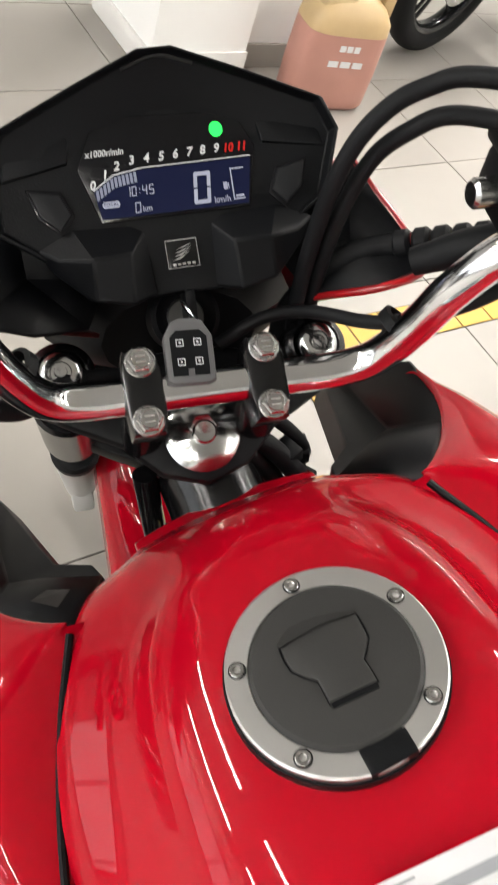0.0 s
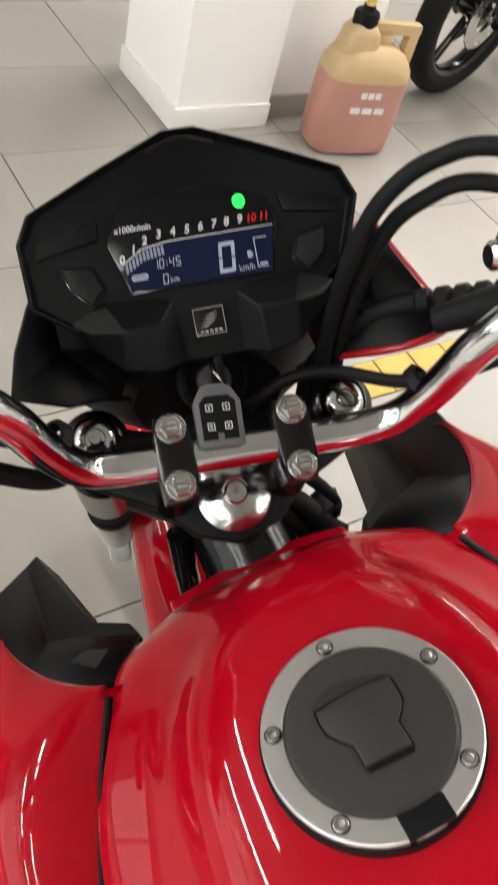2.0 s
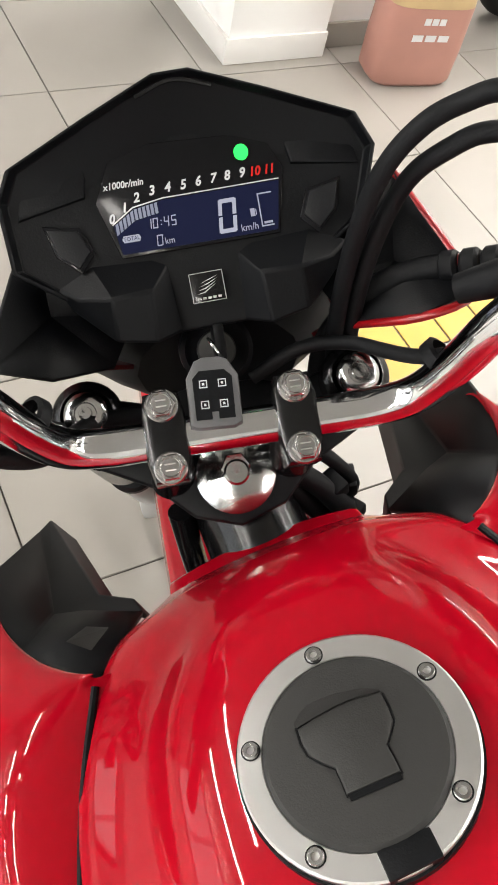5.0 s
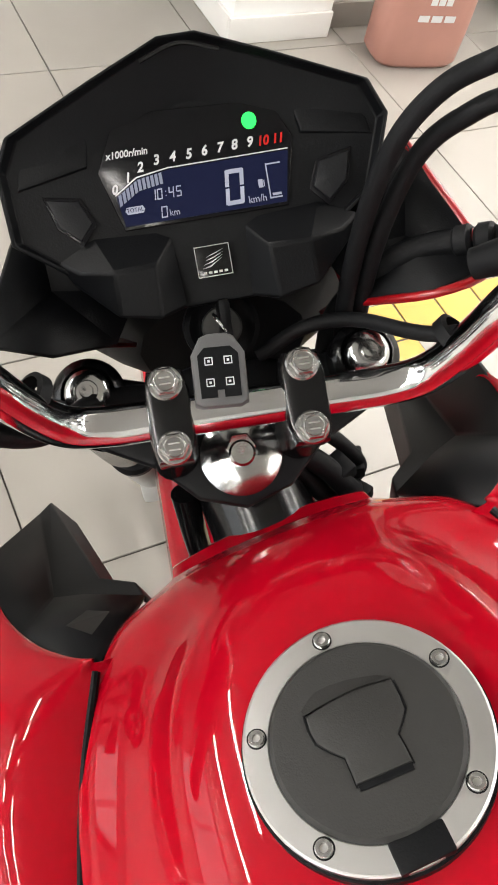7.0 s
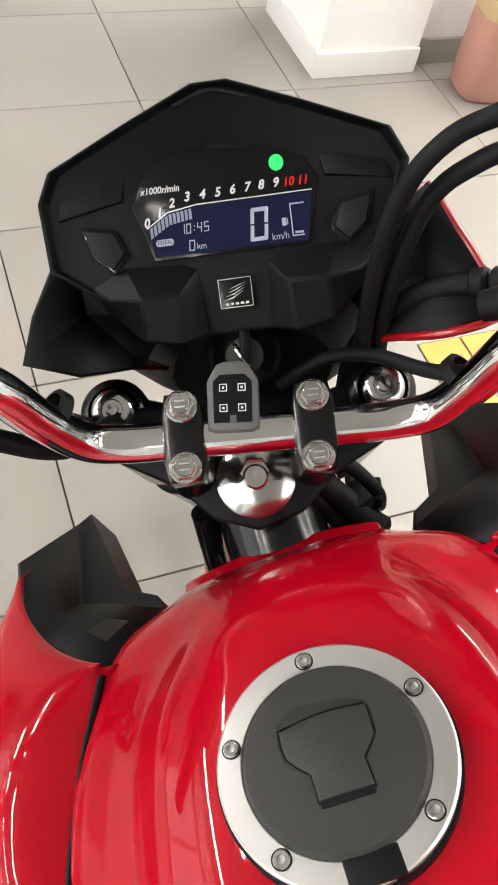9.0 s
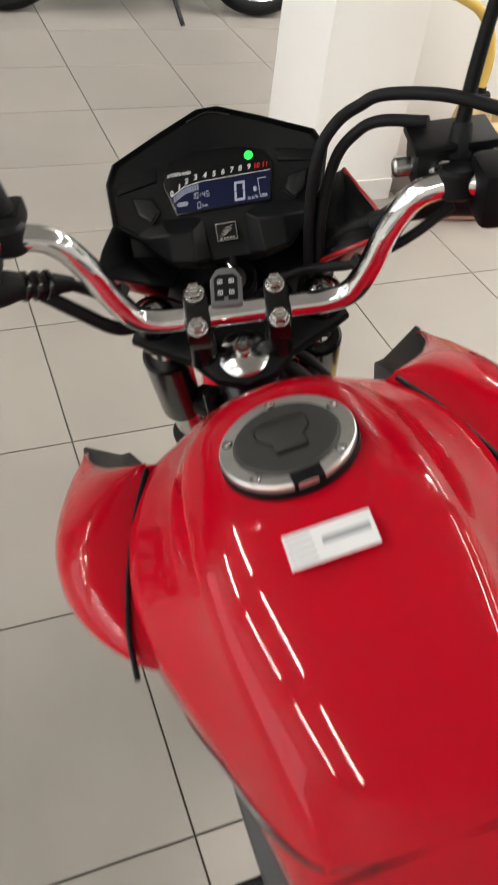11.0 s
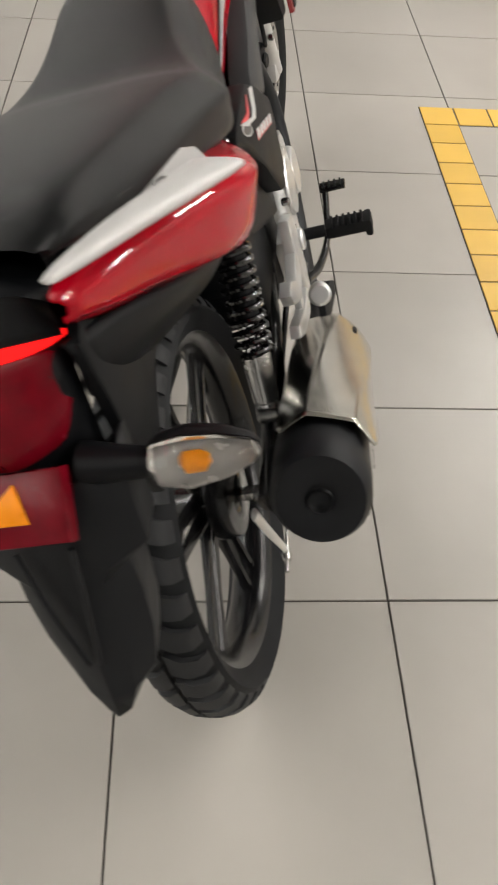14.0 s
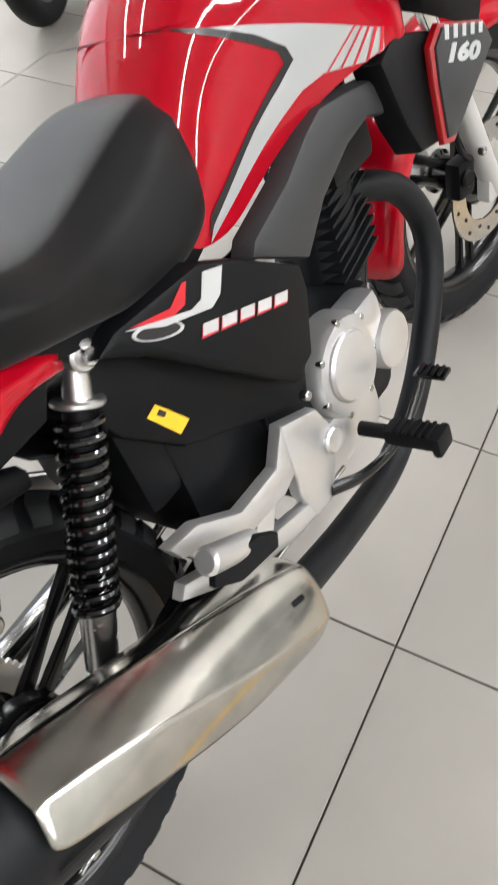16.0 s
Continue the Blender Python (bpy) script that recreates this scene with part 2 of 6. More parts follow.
def loft(rings, closed=True, caps=True, crease=()):
    bm = bmesh.new()
    vs = [[bm.verts.new(p) for p in ring] for ring in rings]
    n = len(vs[0])
    for a, b in zip(vs, vs[1:]):
        for i in range(n if closed else n - 1):
            bm.faces.new((a[i], a[(i + 1) % n], b[(i + 1) % n], b[i]))
    if caps and closed:
        bm.faces.new(vs[0][::-1])
        bm.faces.new(vs[-1])
    if crease:
        lay = bm.edges.layers.float.new("crease_edge")
        for i, c in crease:
            for a, b in zip(vs, vs[1:]):
                bm.edges.get((a[i], b[i]))[lay] = c
    return bm


def mirrored(bm):
    return moved(bm, Matrix.Diagonal((-1, 1, 1, 1)))


def text(s, size, m, depth=0.0004, bold=0.0, shear=0.0, width=1.0):
    cu = bpy.data.curves.new("text", "FONT")
    cu.body, cu.size, cu.extrude, cu.offset, cu.shear = s, size, depth, bold, shear
    cu.align_x, cu.align_y, cu.resolution_u = "CENTER", "CENTER", 3
    ob = bpy.data.objects.new("text", cu)
    scene.collection.objects.link(ob)
    bpy.context.view_layer.update()
    me = bpy.data.meshes.new_from_object(ob.evaluated_get(bpy.context.evaluated_depsgraph_get()))
    bm = bmesh.new()
    bm.from_mesh(me)
    bpy.data.objects.remove(ob)
    bpy.data.curves.remove(cu)
    bpy.data.meshes.remove(me)
    return moved(bm, m @ Matrix.Diagonal((width, 1, 1, 1)))

# ---------------------------------------------------------------- the room
CEILING = 3.3
XA, XB, YA, YB = -5.0, 5.5, -4.0, 7.5
PITCH, X0, Y0 = 0.45, 0.32, 0.17

floor = tagged(obj("floor", box(((XA + XB) / 2, (YA + YB) / 2, -0.054), (XB - XA, YB - YA, 0.1)), GROUT), "showroom floor of square beige-grey tiles with dark joints", "floor", kind="structure")
ceiling = tagged(obj("ceiling", box(((XA + XB) / 2, (YA + YB) / 2, CEILING + 0.05), (XB - XA, YB - YA, 0.1)), CEIL), "plain pale ceiling of the showroom", "ceiling", kind="structure")
# outer walls, out of view, in the darkened grey that keeps reflections low
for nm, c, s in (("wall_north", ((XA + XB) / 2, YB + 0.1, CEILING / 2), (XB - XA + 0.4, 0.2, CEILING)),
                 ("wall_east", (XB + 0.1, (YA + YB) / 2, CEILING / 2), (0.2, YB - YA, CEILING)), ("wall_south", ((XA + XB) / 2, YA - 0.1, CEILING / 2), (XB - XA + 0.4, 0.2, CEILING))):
    tagged(obj(nm, box(c, s), FARW), "unseen showroom wall, darkened to dim its reflection", "wall", kind="structure")

# the shop front beside the machine, with daylight coming in
WY0, WY1, WZ0, WZ1 = -2.6, 4.6, 0.25, 2.7
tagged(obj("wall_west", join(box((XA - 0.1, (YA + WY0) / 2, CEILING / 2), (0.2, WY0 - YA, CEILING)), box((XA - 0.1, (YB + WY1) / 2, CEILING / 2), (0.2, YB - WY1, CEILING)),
                            box((XA - 0.1, (WY0 + WY1) / 2, WZ0 / 2), (0.2, WY1 - WY0, WZ0)), box((XA - 0.1, (WY0 + WY1) / 2, (WZ1 + CEILING) / 2), (0.2, WY1 - WY0, CEILING - WZ1))), FARW), "unseen wall round the shop window, darkened to dim its reflection", "wall", kind="structure")
win = tagged(new("window_1"), "wide shop window in a dark metal frame", "window", kind="structure")
for k in range(7):
    part("window_frame", box((XA - 0.1, WY0 + 0.03 + (WY1 - WY0 - 0.06) * k / 6, (WZ0 + WZ1) / 2), (0.08, 0.06, WZ1 - WZ0 - 0.122), 0.004), GREYP, win)
for z in (WZ0 + 0.03, WZ1 - 0.03):
    part("window_frame", box((XA - 0.1, (WY0 + WY1) / 2, z), (0.08, WY1 - WY0, 0.06), 0.004), GREYP, win)
for k in range(6):
    pn = part("pane", box((XA - 0.1, WY0 + 0.03 + (WY1 - WY0 - 0.06) * (k + 0.5) / 6, (WZ0 + WZ1) / 2), (0.006, 1.12, WZ1 - WZ0 - 0.122)), PANE, win)
    pn.visible_shadow = False
data = bpy.data.lights.new("window_light", "AREA")
data.shape, data.size, data.size_y, data.energy, data.color = "RECTANGLE", WZ1 - WZ0 - 0.1, WY1 - WY0 - 0.1, 38, (0.95, 0.98, 1.0)
new("window_light", data).matrix_basis = pose(XA - 0.03, (WY0 + WY1) / 2, (WZ0 + WZ1) / 2, 0, -90, 0)

# lamps: rows of tubes under the ceiling, along the machine
for lx, share in ((-4.4, 0.65), (-2.85, 0.65), (2.3, 0.9), (4.3, 0.9)):
    for ly, watts in ((-2.2, 24), (0.7, 28), (3.6, 70)):
        lamp = thing("ceiling_lamp", "long white tube lamp under the ceiling", "ceiling lamp", pose(lx, ly, CEILING - 0.06), "ceiling lamps")
        part("housing", box((0, 0, 0.035), (0.16, 2.3, 0.05), 0.01), CEIL, lamp)
        part("diffuser", box((0, 0, 0), (0.06, 2.2, 0.03), 0.01), TUBE, lamp, "lit white diffuser")
        data = bpy.data.lights.new("tube_light", "AREA")
        data.shape, data.size, data.size_y, data.energy, data.color = "RECTANGLE", 0.07, 2.2, watts * share, (1.0, 0.97, 0.93)
        lob = new("tube_light", data)
        lob.matrix_basis = pose(lx, ly, CEILING - 0.09)


def wall_block(name, label, x0, x1, y0, y1, base_mat, base_h, proud=0.012, base_sides="sw"):
    w = tagged(obj(name, box(((x0 + x1) / 2, (y0 + y1) / 2, CEILING / 2), (x1 - x0, y1 - y0, CEILING - 0.002), 0.004), WALL), label, "pillar" if "pillar" in name else "wall", kind="structure")
    if "s" in base_sides:
        tagged(obj("baseboard", box(((x0 + x1) / 2 - proud / 2, y0 - proud / 2, base_h / 2 + 0.001), (x1 - x0 + proud, proud, base_h), 0.003), base_mat), "baseboard along the foot of the wall", "baseboard", kind="structure")
    if "w" in base_sides:
        tagged(obj("baseboard", box((x0 - proud / 2, (y0 + y1) / 2, base_h / 2 + 0.001), (proud, y1 - y0 - 0.002, base_h), 0.003), base_mat), "baseboard along the foot of the pillar", "baseboard", kind="structure")
    return w


wall_block("pillar", "broad white painted pillar with a white baseboard", 0.855, 1.178, 2.924, 3.30, BASEB, 0.075)
wall_block("wall_1", "short white wall panel beside the pillar", 1.182, 1.57, 2.968, 3.24, GREYB, 0.075, base_sides="s")

# ---------------------------------------------------------------- the motorcycle
BIKE = pose(0.1079, 0.1612, -0.0030, 0, -19.6, -5.18)
bike = thing("motorcycle", "red street motorcycle with black seat, leaning on its side stand", "motorcycle", BIKE)
HEAD = Vector((0.006, 0.9945, 0.8982))
RAKE = radians(25)
AXUP = Vector((0, -math.sin(RAKE), math.cos(RAKE)))
TURN = Matrix.Translation(HEAD) @ Matrix.Rotation(radians(-11.5), 4, AXUP) @ Matrix.Translation(-HEAD)
STEER = Matrix.Translation(HEAD) @ Matrix.Rotation(radians(3.2), 4, "Y") @ Matrix.Translation(-HEAD) @ TURN


SC = Matrix.Translation((-0.0145, -0.004, 0.010))  # seat of the side covers
FT = Matrix.Translation((-0.030, -0.014, 0.006))  # seat of the foot controls


def S(bm):
    """Turns a piece of the front end with the bars."""
    return moved(bm, STEER)


def H(x, y, z):
    return (HEAD.x + x, HEAD.y + y, HEAD.z + z)


def prof_ring(y, half):
    return [(-x, y, z) for x, z in half[:0:-1]] + [(x, y, z) for x, z in half]


# fuel tank
TANK = [
    (0.455, [(0, .760), (.03, .760), (.055, .752), (.068, .742), (.078, .728), (.092, .705), (.097, .69), (.097, .668)]),
    (0.52, [(0, .836), (.035, .834), (.064, .820), (.079, .800), (.090, .772), (.105, .728), (.103, .69), (.097, .655)]),
    (0.57, [(0, .893), (.04, .891), (.075, .878), (.088, .853), (.098, .818), (.107, .755), (.105, .71), (.100, .672)]),
    (0.64, [(0, .940), (.045, .938), (.083, .920), (.098, .890), (.110, .850), (.114, .788), (.112, .74), (.106, .70)]),
    (0.71, [(0, .969), (.05, .966), (.088, .949), (.106, .915), (.136, .884), (.144, .828), (.136, .76), (.126, .72)]),
    (0.78, [(0, .9645), (.057, .962), (.087, .948), (.108, .912), (.152, .888), (.169, .838), (.152, .77), (.139, .73)]),
    (0.85, [(0, .953), (.055, .950), (.082, .938), (.098, .908), (.142, .888), (.168, .836), (.166, .77), (.158, .73)]),
    (0.882, [(0, .9465), (.035, .945), (.062, .935), (.082, .907), (.128, .888), (.160, .832), (.167, .77), (.162, .73)]),
    (0.904, [(0, .937), (.022, .935), (.042, .926), (.072, .902), (.116, .886), (.148, .826), (.155, .77), (.154, .73)]),
    (0.930, [(0, .911), (.03, .909), (.058, .901), (.080, .889), (.102, .873), (.126, .825), (.132, .775), (.134, .735)]),
    (0.945, [(0, .884), (.035, .882), (.061, .873), (.074, .860), (.091, .847), (.108, .81), (.114, .775), (.118, .74)]),
]
tank = part("fuel_tank", loft([prof_ring(y, h) for y, h in TANK], closed=False, crease=((5, 0.7), (9, 0.7), (3, 0.5), (11, 0.5))), RED, bike, "glossy red painted fuel tank", sub=2)

# flange in front of the tank, curling up at its edge
part("tank_lip", loft([[(x, .926, .908 - 4.0 * x * x), (x, .938, .886 - 3.0 * x * x), (x * 1.0, .952, .866 - 1.8 * x * x), (x * 1.0, .9655 - 1.2 * x * x, .858 - 1.6 * x * x), (x, .968 - 1.2 * x * x, .851 - 1.6 * x * x), (x, .955, .850 - 1.6 * x * x), (x, .938, .856 - 1.6 * x * x)] for x in (-.0635, -.062, -.058, -.045, -.022, 0, .022, .045, .058, .062, .0635)]), RED, bike, smooth=60, sub=1)

# filler cap
CAPM = frame_on((-0.0005, 0.8115, 0.9607), (0, 0.166, 1)) @ Matrix.Scale(1.03, 4)
cap = part("filler_ring", lathe([(0.0378, 0.002), (0.0378, 0.0055), (0.0386, 0.0063), (0.0478, 0.0063), (0.0488, 0.0053), (0.0488, -0.004)], CAPM, 64, ends=False), BRUSH, bike, "brushed aluminium filler ring")
part("ring_gasket", lathe([(0.0500, -0.006), (0.0500, 0.0015), (0.0488, 0.0015), (0.0488, -0.006)], CAPM, 64, ends=False), BLACKP, bike)
part("cap_lid", lathe([(0.0382, -0.002), (0.0382, 0.0062), (0.0362, 0.0085), (0.033, 0.0088), (0.0, 0.0086)], CAPM, 64, ends=False), CAPP, bike, "dark grey plastic fuel cap lid")
flap = [(-.0209, .0122), (-.0120, .0150), (-.0020, .0174), (.0070, .0184), (.0158, .0178), (.0167, .0110), (.0171, .0055), (.0147, .0012), (.0118, -.0030), (.0128, -.0080), (.0140, -.0140), (-.0083, -.0172), (-.0090, -.0120), (-.0099, -.0067), (-.0146, -.0034), (-.0190, .0006), (-.0205, .0060)]
rim_arc = [(-.0222, .0150), (-.0186, .0186), (-.0150, .0213), (-.0090, .0224), (-.0026, .0228), (.0030, .0224), (.0100, .0217), (.0158, .0192)]
FLM = CAPM @ Matrix.Rotation(radians(-8), 4, "Z")
part("flap_gap", slab([(u * 1.055 + 0.0001, v * (0.985 if v > .013 else 1.055)) for u, v in flap], 0.0004, FLM @ Matrix.Translation((0, 0, 0.0086))), BLACKP, bike)
part("key_flap", slab(flap, 0.0024, FLM @ Matrix.Translation((0, 0, 0.0078)), 0.0012), CAPP, bike)
bm = bmesh.new()
low_, top_ = [[bm.verts.new(FLM @ Vector((u, v, z))) for u, v, z in ring] for ring in ([(u, v, .0087) for u, v in rim_arc], [(float(np.interp(k / 7, (0, .33, .66, 1), (-.0209, -.0115, .0010, .0156))), float(np.interp(k / 7, (0, .33, .66, 1), (.0122, .0151, .0178, .0180))), .0108) for k in range(8)])]
for k in range(7):
    bm.faces.new((low_[k], low_[k + 1], top_[k + 1], top_[k]))
part("finger_recess", bm, CAPP, bike, smooth=60)
part("flap_slot", box((0, 0, 0), (0.0215, 0.0026, 0.0006), 0, FLM @ Matrix.Translation((0.0031, -0.0170, 0.0091)) @ Matrix.Rotation(radians(8), 4, "Z")), BLACKP, bike)
part("cap_hinge", box((0, 0, 0), (0.022, 0.0115, 0.0070), 0.0012, CAPM @ Matrix.Rotation(radians(2), 4, "Z") @ Matrix.Translation((0.001, -0.0425, 0.0036))), BLACKP, bike)
for a in (93.5, 25.5, 161, -43, -132.5):
    p = CAPM @ Matrix.Rotation(radians(a - 2), 4, "Z") @ Matrix.Translation((0.0428, 0, 0.005))
    b = part("ring_bolt", lathe([(0.0036, 0), (0.0036, 0.0020), (0.0030, 0.0030), (0.0017, 0.0030), (0.0016, 0.0008)], p, 20), STEEL, bike)

for a in (93.5, 25.5, 161, -43, -132.5):
    p = CAPM @ Matrix.Rotation(radians(a - 2), 4, "Z") @ Matrix.Translation((0.0428, 0, 0.0064))
    part("bolt_recess", lathe([(0.0041, 0), (0.0041, 0.0002), (0.0035, 0.0002)], p, 20, ends=False), BLACKP, bike)

# paper label on the tank
LABM = frame_on((-0.0004, 0.7159, 0.9702), (0, -0.234, 1), (1, -0.03, 0)) @ Matrix.Diagonal((1.07, 1.0, 1.0, 1.0))
lab = part("paper_label", slab([(-0.0275, -0.012), (0.0275, -0.012), (0.0275, 0.012), (-0.0275, 0.012)], 0.0006, LABM), PAPER, bike, "white paper label with grey print")
for i in range(5):
    part("print_bar", box((0, 0, 0), (0.016, 0.0011, 0.0002), 0, LABM @ Matrix.Translation((-0.018, 0.009 - 0.0045 * i, 0.0008))), INK, lab)
part("print_bar", box((0, 0, 0), (0.03, 0.005, 0.0002), 0, LABM @ Matrix.Translation((0.010, 0.001, 0.0008))), INK, lab)


# seat
def seat_ring(y, wt, zt, ws, zs, wb, zb):
    return prof_ring(y, [(0, zt + .002), (.5 * wt, zt + .001), (.88 * wt, zt - .003), (wt, zt - .009), (ws, zs), (wb, (zs + zb) / 2), (wb, zb), (wb * .85, zb - .004)])


SEAT = [(.536, .055, .815, .072, .795, .085, .73), (.528, .064, .827, .084, .800, .097, .71), (.49, .072, .834, .096, .795, .112, .688), (.44, .078, .823, .107, .775, .122, .675), (.38, .087, .806, .119, .758, .131, .676),
        (.32, .102, .796, .132, .752, .139, .690), (.26, .126, .794, .154, .756, .153, .712), (.205, .150, .810, .174, .772, .168, .730), (.165, .143, .830, .173, .788, .170, .742), (.06, .124, .857, .150, .812, .150, .770),
        (-.03, .112, .876, .134, .834, .134, .795), (-.09, .102, .889, .120, .850, .121, .818), (-.14, .095, .898, .108, .866, .109, .840), (-.172, .088, .899, .098, .878, .100, .860), (-.192, .080, .890, .090, .880, .092, .870), (-.204, .066, .884, .078, .876, .080, .870)]
seat_bm = loft([seat_ring(*r) for r in SEAT], closed=False, crease=((3, 0.55), (4, 0.75), (10, 0.75), (11, 0.55)))
for v in seat_bm.verts:  # the pad sits a little askew on the frame
    v.co.x += float(np.interp(v.co.y, (-.2, .2), (.009, -.007)))
part("seat", seat_bm, VINYL, bike, "black vinyl two-level seat", sub=2)
part("seat_base", loft([prof_ring(r[0], [(0, r[6] + .03), (r[5] * .7, r[6] + .014), (r[5] * .80, r[6] + .006), (r[5] * .80, r[6] - .022)]) for r in SEAT[1:-1]], closed=False), BLACKP, bike)

# side shrouds beside the tank, with black scoops in front
shrouds = []
for s in (1, -1):
    def sx(bm):
        return bm if s > 0 else mirrored(bm)
    SHR = [
        [(.114, .909, .8885), (.134, .862, .886), (.150, .815, .879), (.159, .768, .876), (.161, .733, .868), (.152, .738, .846)],
        [(.115, .912, .889), (.150, .880, .897), (.182, .835, .899), (.202, .795, .884), (.200, .782, .852), (.172, .800, .818)],
        [(.115, .913, .889), (.154, .908, .893), (.202, .885, .886), (.224, .866, .857), (.221, .862, .815), (.185, .873, .780)],
        [(.1145, .9135, .888), (.144, .925, .884), (.192, .945, .864), (.215, .948, .832), (.210, .940, .788), (.178, .935, .755)],
        [(.114, .913, .887), (.140, .928, .880), (.172, .960, .858), (.199, .992, .836), (.200, 1.0, .790), (.170, .975, .745)],
        [(.114, .912, .886), (.1385, .929, .877), (.160, .955, .858), (.178, .995, .838), (.1825, 1.031, .822), (.175, 1.03, .77)],
    ]
    rings = [[(x - .020, y + .004, z - .006) for x, y, z in SHR[0]]] + SHR
    # black tube standing in for the shade in the gap beside the tank
    part("shroud_seam", sx(tube([(x + .0005, y - .0035, z) for x, y, z in SHR[0][:5]], 0.0024, 8, 6)), BLACKP, bike, "black strip drawn for the shaded gap between shroud and tank")
    shroud = part("side_shroud", sx(loft(rings, closed=False)), RED, bike, "glossy red side shroud", sub=2)
    shroud.modifiers.new("solid", "SOLIDIFY").thickness = 0.004
    shrouds.append(shroud)
    # scoop: a folded black sheet that falls away forwards
    q = {"S": (.1135, .911, .884), "e": (.138, .930, .874), "E": (.1595, .956, .855), "m": (.1765, .996, .835), "O": (.180, 1.031, .819), "F": (.166, 1.110, .712), "T": (.1584, 1.127, .694), "p": (.124, 1.015, .757), "P": (.0965, .990, .784), "I": (.0918, .975, .792),
         "K": (.098, .941, .850), "C": (.136, 1.002, .770), "c": (.160, 1.012, .762), "t": (.150, 1.120, .655), "u": (.120, 1.018, .715), "U": (.094, .990, .735), "i": (.090, .973, .745)}
    bm = bmesh.new()
    vv = {k: bm.verts.new(p) for k, p in q.items()}
    for fc in ("OFc", "mOc", "Emc", "FTpCc", "pPIC", "cCIKSeE", "Ttup", "puUP", "PUiI"):
        bm.faces.new([vv[k] for k in fc])
    part("scoop", sx(bm), GREYP, bike, "matt black scoop insert", smooth=20, bevel=0.0016).modifiers.new("solid", "SOLIDIFY").thickness = 0.003
    # lower wing of the shroud
    low = [(.927, .690), (.962, .709), (1.098, .664), (1.121, .626), (.950, .550), (.918, .560), (.922, .647)]
    part("wing_rim", sx(slab(low, 0.009, Matrix.Translation((0, -.012, .010)) @ side_frame(0.168), 0.003)), REDF, bike, "red wing of the shroud")
    inn = [(.938, .686), (.966, .701), (1.094, .660), (1.112, .628), (.953, .559), (.928, .565), (.932, .647)]
    part("wing_insert", sx(slab(inn, 0.006, Matrix.Translation((0, -.012, .010)) @ side_frame(0.175), 0.002)), COVERG, bike)
    part("wing_inner", sx(slab([(.815, .722), (.861, .740), (.962, .708), (.940, .690), (.928, .565), (.875, .575), (.848, .624)], 0.045, side_frame(0.116), 0.008)), BLACKP, bike)
    # panels below the tank and seat
    part("frame_cover", sx(slab([(.50, .635), (.514, .652), (.60, .678), (.66, .707), (.70, .721), (.757, .714), (.885, .692), (.878, .634), (.80, .662), (.74, .653), (.663, .622), (.60, .575)], 0.034, side_frame(0.103), 0.010)), COVERG, bike, "dark grey frame cover")
    part("side_cover", sx(join(slab([(.250, .674), (.284, .684), (.415, .676), (.482, .640), (.571, .577), (.570, .544), (.540, .468), (.495, .455), (.377, .570), (.315, .632)], 0.035, SC @ side_frame(0.125), 0.008), slab([(.240, .66), (.263, .674), (.315, .640), (.377, .580), (.495, .465), (.54, .478), (.572, .54), (.577, .488), (.538, .389), (.46, .423), (.325, .495), (.255, .568), (.232, .618)], 0.024, SC @ side_frame(0.103), 0.006))), BLACKP, bike, "matt black side cover")

# ---------------------------------------------------------------- front end, turned a little to the right
FORKUP = Vector((0, -math.sin(radians(25.2)), math.cos(radians(25.2))))
FORK = [(s * 0.0786 - 0.0053, 0.026, 0.036) for s in (-1, 1)]


def down(p, d):
    q = Vector(H(*p)) - FORKUP * d
    return (q.x, q.y, q.z)


AXLE_F = Vector(down((0, 0.032, 0.037), 0.675))
YOKE = frame_on(H(-0.005, -0.004, -0.012), AXUP)
yoke = [(-0.102, 0.032), (-0.095, 0.052), (-0.072, 0.060), (-0.045, 0.052), (-0.02, 0.058), (0.02, 0.058), (0.045, 0.052), (0.072, 0.060), (0.095, 0.052), (0.102, 0.032), (0.078, 0.018), (0.048, 0.002), (0.027, -0.019), (0, -0.028), (-0.027, -0.019), (-0.048, 0.002), (-0.078, 0.018)]
part("top_yoke", S(slab(yoke, 0.014, YOKE, 0.004)), BLACKP, bike, "gloss black top yoke")
part("stem_nut", S(lathe([(0.0235, 0.0), (0.0235, 0.004), (0.021, 0.006), (0.012, 0.009), (0.0075, 0.0102), (0.0075, 0.015), (0.0062, 0.0165), (0.0, 0.0165)], frame_on(H(-0.005, -0.007, 0.0), AXUP), 6 * 6)), SATIN, bike, "chrome steering stem nut")
part("stem_nut_hex", S(lathe([(0.0088, 0.0), (0.0088, 0.006), (0.008, 0.0068)], frame_on(H(-0.005, -0.007, 0.008), AXUP), 6)), SATIN, bike, smooth=0)
